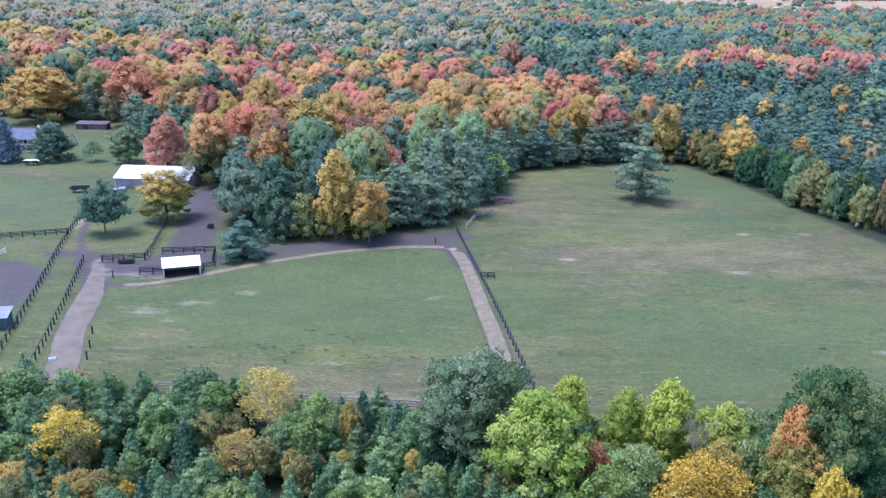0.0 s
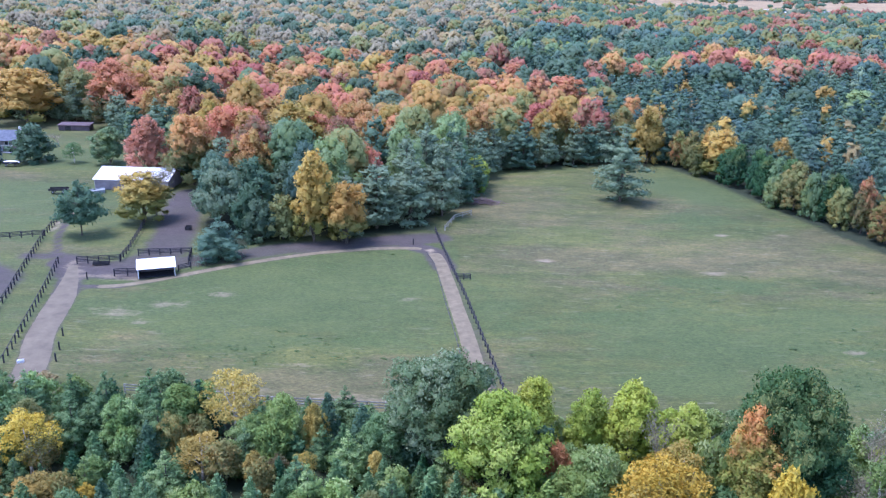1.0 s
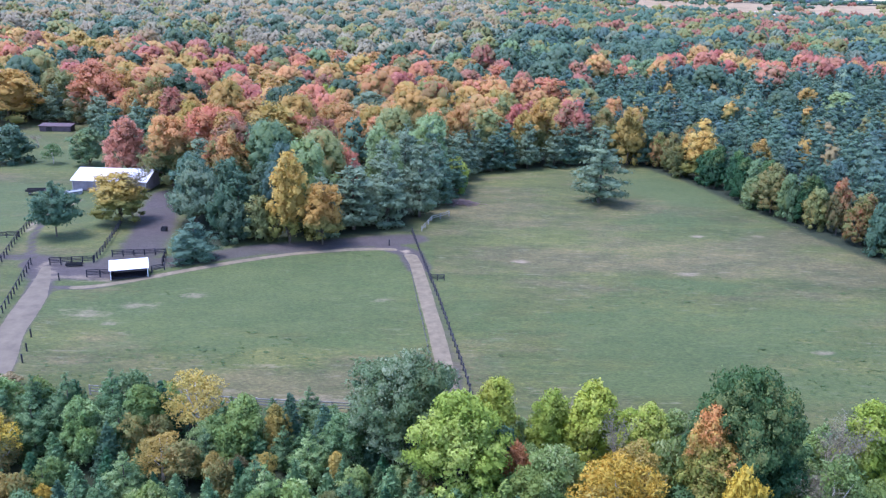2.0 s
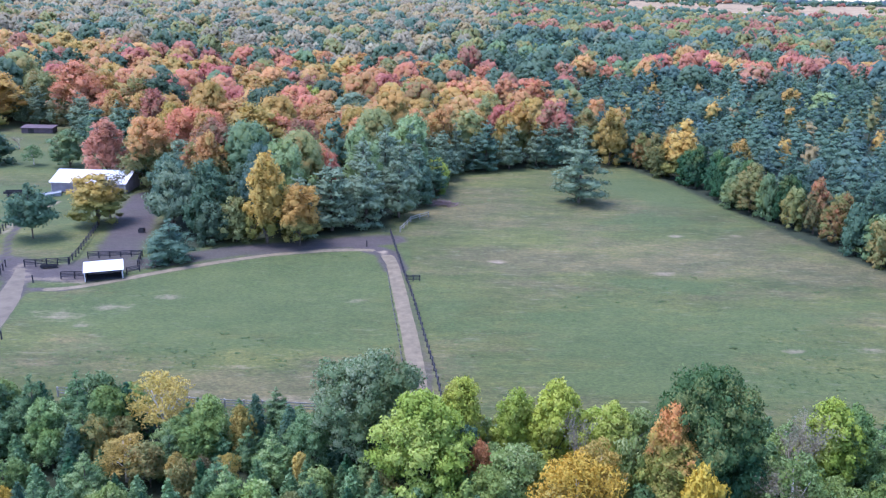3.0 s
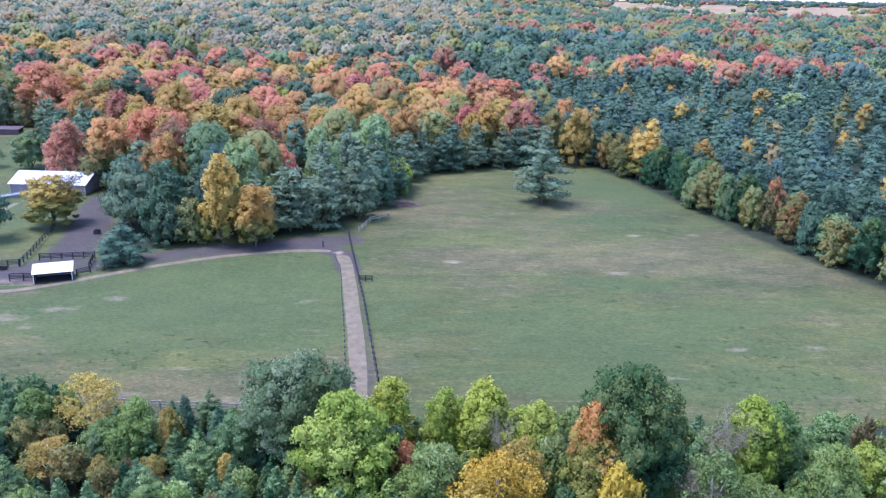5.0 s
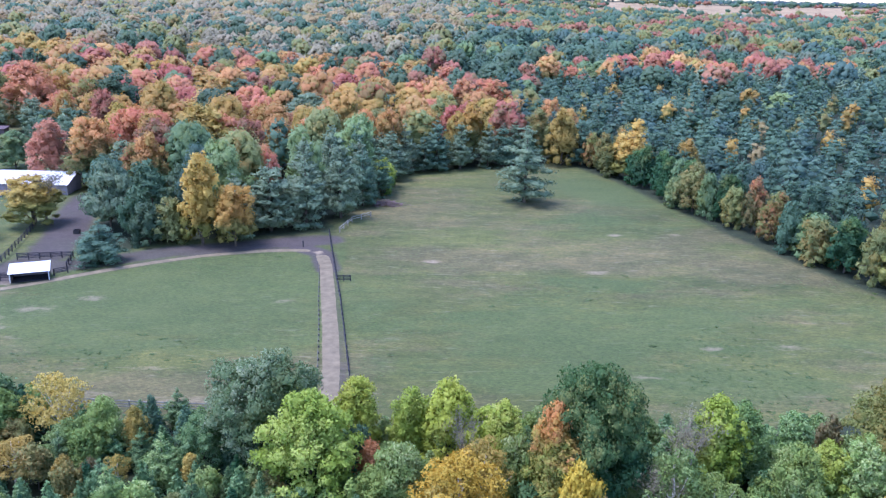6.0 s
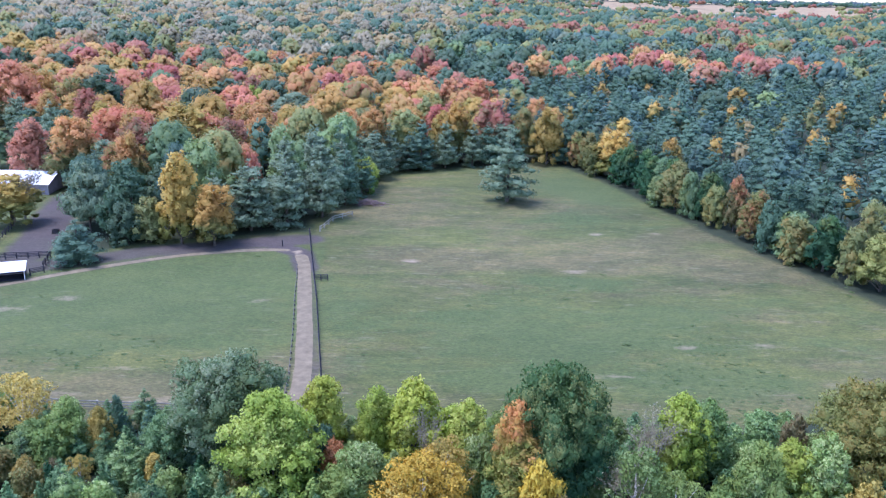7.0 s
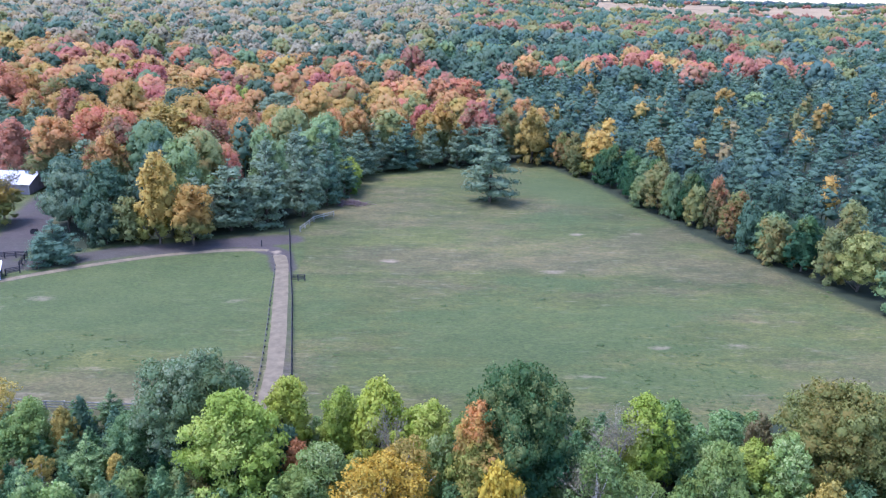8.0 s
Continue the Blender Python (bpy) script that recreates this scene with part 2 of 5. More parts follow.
ICO1 = ico(1)
OCTA = (np.array([[1, 0, 0], [0, 1, 0], [-1, 0, 0], [0, -1, 0], [0, 0, 1], [0, 0, -1]], float),
        np.array([[0, 1, 4], [1, 2, 4], [2, 3, 4], [3, 0, 4], [1, 0, 5], [2, 1, 5], [3, 2, 5], [0, 3, 5]]))


def leaves(rng, points, normals, size, slim=0.65, spread=0.35):
    """Leaf sprays, one small triangle each, round the given points; they shade like the bough that carries them."""
    k = len(points)
    soft_n = unit(normals)
    n = unit(soft_n + rng.normal(0, spread, (k, 3)))
    u = unit(np.cross(n, rng.normal(0, 1, (k, 3))))
    w = np.cross(n, u)
    s = (size * rng.uniform(0.45, 1.0, k) ** 1.5 * 1.8)[:, None]
    v = np.stack([points + s * u, points - s * 0.6 * u + s * slim * w, points - s * 0.6 * u - s * slim * w], 1).reshape(-1, 3)
    return v, np.arange(k * 3).reshape(-1, 3), np.repeat(soft_n * (1 - 0.5 * spread) + n * 0.5 * spread, 3, axis=0)


def tube(a, b, ra, rb, sides=6):
    a, b = np.array(a, float), np.array(b, float)
    d = b - a
    d /= np.linalg.norm(d) + 1e-9
    u = np.cross(d, [0.3, 0.9, 0.1] if abs(d[2]) > 0.5 else [0, 0, 1])
    u /= np.linalg.norm(u)
    w = np.cross(d, u)
    ang = np.arange(sides) * 2 * math.pi / sides
    ring = np.cos(ang)[:, None] * u + np.sin(ang)[:, None] * w
    v = np.concatenate([a + ring * ra, b + ring * rb, [b]])
    i = np.arange(sides)
    j = (i + 1) % sides
    f = np.concatenate([np.stack([i, j, j + sides], 1), np.stack([i, j + sides, i + sides], 1),
                        np.stack([i + sides, j + sides, np.full(sides, 2 * sides)], 1)])
    return v, f


def on_lobes(rng, centres, radii, count, depth=0.8):
    """Points near the outer skin of a set of ellipsoids, with normals; points deep in a neighbour are left out."""
    area = (radii[:, 0] * radii[:, 1] + radii[:, 0] * radii[:, 2]) ** 1.0
    pick = rng.choice(len(centres), count, p=area / area.sum())
    d = rng.normal(0, 1, (count, 3))
    d /= np.linalg.norm(d, axis=1, keepdims=True)
    d[:, 2] = np.where(d[:, 2] < -0.55, -d[:, 2], d[:, 2])
    p = centres[pick] + d * radii[pick] * (rng.uniform(0.75, 1.2, (count, 1)) + 0.25 * rng.random((count, 1)) ** 4)
    keep = np.ones(count, bool)
    for c, r in zip(centres, radii):
        keep &= (((p - c) / r) ** 2).sum(1) > depth * depth * 0.62
    return p[keep], d[keep]


def cores(rng, centres, radii, ball, shrink=0.84, middle=(0, 0, 0), out=0.5):
    """The dense inside of each bough."""
    got = []
    for c, r in zip(centres, radii):
        v = ball[0] * (1 + rng.normal(0, 0.16, (len(ball[0]), 1)))
        p = v * r * shrink + c
        got.append((p, ball[1], unit(ball[0] / r) + unit(p - np.array(middle)) * out + [0, 0, 0.15]))
    return got


def broadleaf(seed, h, w, base=0.22, lobes=22, count=3000, leaf=0.42, egg=0.25, solid=True, ball=ICO1, thick=1.0, rough=0.35):
    """A leafy tree: a domed crown of boughs covered with leaf sprays, trunk with limbs."""
    rng = np.random.default_rng(seed)
    a, c = w / 2, h * (1 - base) / 2
    zc = h * base + c
    i = np.arange(lobes)
    z = 1 - 1.9 * (i + 0.5) / lobes
    ang = i * 2.39996 + rng.normal(0, 0.35, lobes)
    rr = np.sqrt(1 - np.where(z < 0, 0.72 * z, z) ** 2)
    fill = rng.uniform(0.44, 1.0, lobes)
    lean = rng.uniform(0, 6.28, 2)
    prof = (1 - egg * z) * (1 + 0.16 * np.sin(ang + lean[0]) + 0.13 * np.sin(2 * ang + 2.5 * z + lean[1]))
    pts = np.stack([np.cos(ang) * rr * prof * a * fill, np.sin(ang) * rr * prof * a * fill, zc + z * c * np.minimum(fill + 0.06, 0.88)], 1)
    size = rng.uniform(0.17, 0.36, lobes) * a * (1.35 - 0.5 * fill) * (34 / (lobes + 10)) ** 0.3 * thick
    rad = np.stack([size * rng.uniform(0.9, 1.25, lobes), size * rng.uniform(0.9, 1.25, lobes), size * rng.uniform(0.7, 0.95, lobes) * max(1, 0.75 * c / a)], 1)
    if solid:
        pts = np.vstack([pts, [[0, 0, zc]]])
        rad = np.vstack([rad, [[a * 0.66, a * 0.66, c * 0.76]]])
    p, n = on_lobes(rng, pts, rad, count)
    mid = [0, 0, zc - 0.5 * c]
    out = unit(p - mid)
    parts = [leaves(rng, p, n * (0.85 if rough > 0.8 else 0.6) + out * (0.4 if rough > 0.8 else 0.6) + [0, 0, 0.2], leaf, 0.65, rough)]
    if solid:
        parts += cores(rng, pts, rad, ball, 0.62 if rough > 0.8 else 0.74 if rough > 0.5 else 0.85, mid, 0.9)
    r0 = 0.022 * h
    wood = [tube((0, 0, -0.3), (0, 0, h * base), r0, r0 * 0.75), tube((0, 0, h * base), (rng.normal(0, .3), rng.normal(0, .3), h * 0.8), r0 * 0.75, r0 * 0.2)]
    for k in rng.permutation(lobes)[:9]:
        wood.append(tube((0, 0, h * rng.uniform(base, 0.55)), pts[k], r0 * 0.4, r0 * 0.1, 4))
    return join(parts), join(wood)


def pine(seed, h, w, base=0.12, layers=11, arms=6, count=2600, leaf=0.4, power=0.7, lift=0.12, flat=0.42, ball=OCTA):
    """A white pine: whorls of arms that carry flat tufts of needles, with gaps between them."""
    rng = np.random.default_rng(seed)
    pts, rad, wood = [], [], [tube((0, 0, -0.3), (0, 0, h * 0.97), 0.02 * h, 0.03, 7)]
    for k in range(layers):
        t = (k + rng.uniform(-0.5, 0.5)) / (layers - 1)
        t = min(max(t, 0), 1)
        z = h * (base + (0.97 - base) * t)
        reach = w / 2 * (1.02 - t) ** power * (0.75 + 0.25 * min(1, t * 5 + 0.2))
        turn = rng.uniform(0, 6.28)
        m = max(3, int(round(arms * (1.15 - 0.6 * t))))
        for q in range(m):
            ang = turn + q * 2 * math.pi / m + rng.normal(0, 0.25)
            ln = max(0.35, reach * rng.uniform(0.55, 1.2))
            d = np.array([math.cos(ang), math.sin(ang), lift + rng.normal(0, 0.08)])
            z += rng.normal(0, 0.022 * h)
            end = np.array([0, 0, z]) + d * ln
            wood.append(tube((0, 0, z - 0.05 * ln), end, 0.006 * h * (1.1 - t), 0.015, 4))
            for s in (0.42, 0.72, 1.0) if ln > 1.6 else (0.65,):
                g = ln * 0.22 * rng.uniform(0.7, 1.3) + 0.25
                pts.append(np.array([0, 0, z]) + d * ln * s + rng.normal(0, 0.06 * ln, 3) * [1, 1, 0.6])
                rad.append([g, g, g * flat + 0.12])
    pts.append(np.array([0, 0, h * 0.97]))
    rad.append([0.3, 0.3, 0.5])
    pts, rad = np.array(pts), np.array(rad)
    p, n = on_lobes(rng, pts, rad, count, 0.6)
    n = n * 0.6 + unit((p - [0, 0, h * 0.4]) / [w / 2, w / 2, h * 0.7]) * 0.6 + [0, 0, 0.25]
    return join([leaves(rng, p, n, leaf * 0.95, 0.42, 0.5)] + cores(rng, pts, rad, ball, 0.66, (0, 0, h * 0.4), 0.7)), join(wood)


def spire(seed, h, w, count=1800, leaf=0.3, power=0.8, base=0.04):
    """A spruce or cedar: dense and conical, with small ragged boughs."""
    rng = np.random.default_rng(seed)
    k = 60
    t = np.sort(rng.uniform(0, 1, k) ** 1.25)
    ang = np.arange(k) * 2.39996
    reach = w / 2 * (1 - t) ** power * rng.uniform(0.6, 0.95, k)
    z = h * (base + (1 - base) * t * 0.97)
    pts = np.stack([np.cos(ang) * reach, np.sin(ang) * reach, z], 1)
    g = 0.16 * w * (1.15 - t) * rng.uniform(0.8, 1.3, k) + 0.1
    rad = np.stack([g, g, g * 1.25], 1)
    p, n = on_lobes(rng, pts, rad, count, 0.7)
    n = n + [0, 0, 0.3]
    m = 10
    ring = np.arange(m) * 2 * math.pi / m
    cone_v, cone_f = [], []
    for q in range(5):
        s = q / 5
        cone_v += [(math.cos(x) * w * 0.33 * (1 - s) ** power, math.sin(x) * w * 0.33 * (1 - s) ** power, h * (base + 0.9 * s)) for x in ring]
    cone_v.append((0, 0, h * 0.95))
    for q in range(4):
        for j in range(m):
            a, b = q * m + j, q * m + (j + 1) % m
            cone_f += [(a, b, b + m), (a, b + m, a + m)]
    cone_f += [(4 * m + j, 4 * m + (j + 1) % m, 5 * m) for j in range(m)]
    cone = np.array(cone_v)
    parts = [leaves(rng, p, n, leaf, 0.55), (cone, np.array(cone_f), unit(cone * [1, 1, 0] + [0, 0, 0.01]) + [0, 0, 0.4])]
    return join(parts), join([tube((0, 0, -0.3), (0, 0, h * 0.9), 0.018 * h, 0.03)])


def bare(seed, h, w, count=500, leaf=0.25):
    """A nearly leafless tree: forked limbs and twigs, with a few leaves left."""
    rng = np.random.default_rng(seed)
    wood, tips = [], []

    def grow(a, d, ln, r, left):
        b = a + d * ln
        wood.append(tube(a, b, r, r * 0.6, 5 if left > 2 else 3))
        if left == 0:
            tips.append(b)
            return
        for q in range(3 if left > 1 else 4):
            e = d + rng.normal(0, 0.42, 3) * [w / h * 2.2, w / h * 2.2, 0.6] + [0, 0, 0.15]
            grow(a + d * ln * rng.uniform(0.6, 1.0), e / np.linalg.norm(e), ln * rng.uniform(0.6, 0.85), r * 0.5, left - 1)

    grow(np.array([0, 0, -0.3]), np.array([0, 0, 1.0]), h * 0.34, 0.018 * h, 4)
    tips = np.array(tips)
    p = tips[rng.integers(0, len(tips), count)] + rng.normal(0, 0.35, (count, 3))
    return leaves(rng, p, rng.normal(0, 1, (count, 3)), leaf), join(wood)


# ---- plants: each model is built once, then planted many times ----
MODELS = {}


def model(kind, variants):
    """Meshes of crown and trunk for a kind, at its own height and width."""
    MODELS[kind] = [(mesh_np("crown", cr[0], cr[1], [LEAF["green"]], None, cr[2]), mesh_np("trunk", *wd, [bk]), h, w) for cr, wd, bk, h, w in variants]


model("near_oak", [(*broadleaf(11 + s, 16, 15, 0.12, 210, 42000, 0.15, 0.1, rough=0.9), BARK, 16, 15) for s in range(2)])
model("near_broad", [(*broadleaf(21 + s, 13, 10, 0.08, 150, 20000, 0.155, rough=0.9), BARK, 13, 10) for s in range(4)])
model("near_tall", [(*broadleaf(31 + s, 14, 7, 0.08, 110, 13500, 0.15, 0.25, rough=0.9), BARK, 14, 7) for s in range(4)])
model("near_open", [(*broadleaf(41 + s, 11, 7.5, 0.2, 60, 6500, 0.135, 0.1, False, rough=1.0), BIRCH, 11, 7.5) for s in range(3)])
model("near_wide", [(*broadleaf(46 + s, 11, 11, 0.1, 110, 17000, 0.14, 0.1, False, rough=1.0), BIRCH, 11, 11) for s in range(2)])
model("near_bush", [(*broadleaf(51 + s, 6, 5, 0.03, 44, 3400, 0.15, rough=0.9), BARK, 6, 5) for s in range(3)])
model("near_spire", [(*spire(61 + s, 8, 3.6, 2600, 0.18), BARK, 8, 3.6) for s in range(4)])
model("near_pine", [(*pine(64 + s, 10, 6.4, 0.03, 14, 8, 10000, 0.16, 0.62, 0.35, 0.55), BARK, 10, 6.4) for s in range(3)])
model("near_bare", [(*bare(71 + s, 13, 7, 700, 0.12), TWIG, 13, 7) for s in range(2)])
model("maple", [(*broadleaf(81 + s, 22, 14, 0.0, 84, 7000, 0.27, 0.1, rough=0.65), BARK, 22, 14) for s in range(5)])
model("tall_maple", [(*broadleaf(91 + s, 22, 10, -0.06, 80, 6600, 0.26, 0.2, rough=0.65), BARK, 22, 10) for s in range(3)])
model("wood_maple", [(*broadleaf(201 + s, 22, 15, 0.08, 72, 2700, 0.36, 0.08, rough=0.45), BARK, 22, 15) for s in range(5)])
model("pine", [(*pine(101 + s, 22, 12, 0.06, 15, 8, 4600, 0.38, 0.6, 0.3, 0.6), BARK, 22, 12) for s in range(4)])
model("low_pine", [(*pine(111 + s, 10, 11, 0.2, 8, 8, 5200, 0.3, 0.5, 0.25, 0.5), BARK, 10, 11) for s in range(2)])
model("lone_pine", [(*pine(124, 24, 14, 0.05, 15, 6, 7500, 0.32, 0.5, 0.25, 0.42), BARK, 24, 14)])
model("bush", [(*broadleaf(131 + s, 9, 7, -0.14, 40, 2600, 0.26, 0.1, rough=0.65), BARK, 9, 7) for s in range(3)])
model("spire", [(*spire(141 + s, 14, 8, 3000, 0.36, 0.55), BARK, 14, 8) for s in range(2)])

KIND_NAME = {"near_oak": "oak_tree", "near_broad": "broadleaf_tree", "near_tall": "broadleaf_tree", "near_open": "birch_tree", "near_wide": "birch_tree", "near_bush": "small_tree",
             "near_spire": "cedar_tree", "near_pine": "pine_tree", "near_bare": "bare_tree", "maple": "maple_tree", "tall_maple": "maple_tree", "wood_maple": "maple_tree", "pine": "pine_tree",
             "low_pine": "pine_tree", "lone_pine": "pine_tree", "bush": "small_tree", "spire": "spruce_tree"}
COLOUR = {"red": "salmon-red autumn", "scarlet": "crimson autumn", "orange": "orange autumn", "rust": "rust-brown autumn", "gold": "golden autumn",
          "yellow": "bright yellow autumn", "tan": "tan-yellow autumn", "amber": "amber-gold autumn", "lime": "yellow-green", "pale": "pale green", "green": "green", "dark": "dark green",
          "olive": "olive-brown", "oak": "deep green, yellow-tipped", "flame": "salmon and yellow-green", "sage": "dull sage-green", "leafgreen": "fresh green", "fern": "mid-green", "holly": "dark green", "rose": "rose-pink autumn", "brick": "brick-red autumn", "lemon": "lemon-green", "goldoak": "olive and old-gold", "thin": "haze-muted grey-green", "honey": "honey-gold autumn", "straw": "straw-coloured", "turning": "half-turned", "pine": "grey-green", "bluepine": "blue-green", "whitepine": "soft grey-green", "spruce": "very dark green",
          "cedar": "deep green", "bluespruce": "blue-grey", "grey": "sparse grey"}
COUNT = [0]
PLANTED = []


def plant(kind, x, y, h, w, colour, where="in the woodland edge", z=0.0):
    """One tree as a thing of its own: an Empty at its foot with a trunk and a crown."""
    COUNT[0] += 1
    k = COUNT[0]
    # Near trees take clearer greens; the farther copies carry some haze in their colour.
    if kind[:5] == "near_":
        colour = {"green": "fern", "dark": "holly", "pale": "leafgreen", "amber": "gold", "red": "brick"}.get(colour, colour)
    options = MODELS[kind]
    crown, trunk, h0, w0 = options[k % len(options)]
    root = new(KIND_NAME[kind])
    leaf_word = "needles" if kind in ("pine", "low_pine", "lone_pine", "spire", "near_spire", "near_pine") else "leaves"
    tagged(root, f"{COLOUR[colour]} {leaf_word} on {KIND_NAME[kind].replace('_tree', '')} tree {where}", "tree", "trees " + where)
    root.matrix_basis = pose(x, y, z, 0, 0, (k * 137.5) % 360) @ Matrix.Diagonal((w / w0, w / w0, h / h0, 1))
    a, b = new("trunk", trunk), new("crown", crown)
    a.parent = b.parent = root
    b.material_slots[0].link = "OBJECT"
    b.material_slots[0].material = LEAF[colour]
    PLANTED.append((x, y, w))
    return root

# ---- the plan ----
FIELD = [(-70, 111), (152, 111), (148, 130), (138, 155), (131, 174), (124, 192), (117, 214), (110, 242), (101, 279), (88, 311), (64, 302), (43, 293),
         (22, 284), (17, 250), (10, 232), (4, 214), (-3, 208), (-20, 201), (-34, 199), (-44, 188), (-55, 196), (-62, 210), (-65, 250), (-84, 262),
         (-92, 300), (-122, 325), (-150, 366), (-260, 385), (-260, 111)]
LANE_EAST = [(3, 193), (5.5, 183), (7, 171), (8.7, 158), (10.1, 147), (11.2, 137), (12.2, 127), (12.9, 116), (13.2, 106)]
TRACK = [(-70, 163), (-64, 163.5), (-58, 167), (-50, 172.6), (-42, 178.4), (-35, 183.6), (-25, 190), (-11, 194), (-3, 195.5), (3, 194)]
LANE_WEST = [(-79.5, 178.5), (-77, 172), (-72.9, 160), (-70.0, 147.5), (-67.6, 137), (-63.5, 126), (-60, 114)]
YARD = [(-76, 172), (-66, 176), (-61, 186), (-64, 205), (-69, 225), (-72, 245)]
VERGE = [(-60, 178), (-46, 184), (-34, 192), (-20, 197), (-4, 202), (4, 204)]


def inside(px, py, poly):
    hit = np.zeros(px.shape, bool)
    for (x0, y0), (x1, y1) in zip(poly, poly[1:] + poly[:1]):
        cross = (y0 > py) != (y1 > py)
        hit ^= cross & (px < (x1 - x0) * (py - y0) / (y1 - y0 + 1e-12) + x0)
    return hit


def away(px, py, line):
    """Distance from a line of points."""
    best = np.full(px.shape, 1e9)
    for (x0, y0), (x1, y1) in zip(line, line[1:]):
        dx, dy = x1 - x0, y1 - y0
        t = np.clip(((px - x0) * dx + (py - y0) * dy) / (dx * dx + dy * dy), 0, 1)
        best = np.minimum(best, np.hypot(px - x0 - t * dx, py - y0 - t * dy))
    return best


def soft(d, edge, blur):
    return np.clip((edge + blur - d) / (2 * blur), 0, 1)


def rise(x, y):
    """Height of the ground: level, then a long slope up to a low ridge far off."""
    far = np.clip((np.hypot(x, y) - 2900) / 1900, 0, 1)
    return 42 * far * far * (3 - 2 * far) * (0.85 + 0.15 * np.sin(x * 0.0021 + 1.0))


# ---- ground: one sheet to the horizon ----
def ground():
    xs = np.concatenate([np.linspace(-4600, -700, 24), np.linspace(-600, -180, 14), np.arange(-165, 165, 1.5), np.linspace(180, 700, 16), np.linspace(800, 4600, 40)])
    ys = np.concatenate([np.linspace(-900, 40, 8), np.arange(60, 325, 1.5), np.linspace(335, 900, 22), np.linspace(1000, 4900, 70)])
    gx, gy = np.meshgrid(xs, ys)
    rng = np.random.default_rng(5)
    gz = rise(gx, gy)
    field = inside(gx, gy, FIELD)
    gz = gz + np.where(field, 0.10 * np.sin(gx * 0.11 + gy * 0.07) + 0.06 * np.sin(gx * 0.31 - gy * 0.23), 0) - 0.12
    edge = away(gx, gy, FIELD + FIELD[:1])
    # Right of x 84 the dark woodland colour runs onto grass as painted tree shade.
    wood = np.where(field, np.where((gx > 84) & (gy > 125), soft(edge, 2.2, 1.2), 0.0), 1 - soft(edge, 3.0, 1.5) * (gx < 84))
    soil = np.maximum.reduce([0.55 * soft(away(gx, gy, [(x + 1.6, y) for x, y in LANE_EAST]), 2.0, 0.6), soft(away(gx, gy, [(-2, 197), (4, 192), (6.5, 181)]), 3.2, 1.2), soft(away(gx, gy, LANE_WEST), 2.7, 0.9), soft(away(gx, gy, TRACK), 1.2, 0.9),
                              0.85 * soft(away(gx, gy, YARD), 6.0, 2.5), 0.8 * soft(away(gx, gy, VERGE), 5.0, 2.0),
                              0.8 * soft(away(gx, gy, [(-88, 150), (-90, 166), (-98, 172)]), 5.5, 3), 0.85 * soft(away(gx, gy, [(-104, 240), (-99, 222), (-92, 198), (-84, 180)]), 1.2, 1.0),
                              0.7 * soft(away(gx, gy, [(-92, 182), (-82, 182), (-76, 178)]), 3.0, 2.0)])
    pale = 0.75 * soft(away(gx, gy, LANE_EAST), 1.3, 1.0) + 0.45 * soft(away(gx, gy, TRACK), 0.8, 0.8)
    soil = np.maximum(soil, soft(away(gx, gy, [(-81, 178), (-75.5, 172), (-69, 172), (-62, 172)]), 4.2, 1.2))
    pale = np.maximum(pale, 0.75 * soft(away(gx, gy, LANE_WEST), 1.6, 2.2))
    pale = np.maximum(pale, 0.66 * soft(away(gx, gy, [(-80, 178), (-74, 169), (-67, 169.5), (-60, 167.8), (-52, 171.5)]), 1.8, 3.0))
    pale = np.maximum(pale, 0.9 * soft(away(gx, gy, [(-95.5, 203), (-98, 212), (-97, 224), (-96, 236)]), 1.0, 1.4))
    spots = [(82, 213, 2.5, 1.5, .75), (31, 188, 2.6, 1.4, .8), (70, 181, 3.4, 1.4, .75), (83, 138, 2.2, 1.4, .75), (-1, 160, 2.6, 1.6, .6), (44, 172, 2.2, 1.0, .5), (100, 214, 6, 1.6, .5),
             (-58, 149, 7, 4, .55), (-50, 154, 6, 3, .55), (-52, 144.5, 2.2, 1, .8), (-40, 160, 4, 1.8, .65), (-38, 137, 5, 1.0, .5), (-20, 128, 9, 1.2, .5), (-30, 118, 10, 1.6, .6), (-8, 116, 10, 1.4, .6), (66, 126, 6, 1.4, .55), (98, 139, 6, 1.8, .55), (75, 190, 14, 1.4, .45), (55, 178, 9, 1.0, .45),
             (48, 240, 8, 5, .32), (40, 228, 6, 4, .25), (2, 214, 5, 7, .45)]
    for x, y, a, b, s in spots:
        d = np.hypot((gx - x) / (a * 1.25), (gy - y) / (b * 1.25))
        pale = np.maximum(pale, s * 1.05 * soft(d, 0.8, 0.85))
    dry = np.exp(-((gy - 186 - 0.08 * (gx - 50)) / 15) ** 2) * ((gx > 10) & (gx < 125)) * 0.5
    dry = np.maximum(dry, 0.45 * np.exp(-((gx - 46) / 30) ** 2 - ((gy - 238) / 20) ** 2))
    dry = np.maximum(dry, 0.6 * np.exp(-((gx + 20) / 40) ** 2 - ((gy - 120) / 9) ** 2))
    dry = dry - 0.45 * np.exp(-((gx - 62) / 26) ** 2 - ((gy - 142) / 14) ** 2) - 0.3 * np.exp(-((gx - 90) / 16) ** 2 - ((gy - 265) / 22) ** 2)
    dry = dry - 0.6 * np.exp(-((gx + 25) / 45) ** 2 - ((gy - 165) / 30) ** 2)
    dry = dry - 0.35 * np.exp(-((gx + 120) / 40) ** 2 - ((gy - 245) / 60) ** 2) - 0.25 * np.exp(-((gx + 12) / 30) ** 2 - ((gy - 176) / 12) ** 2)
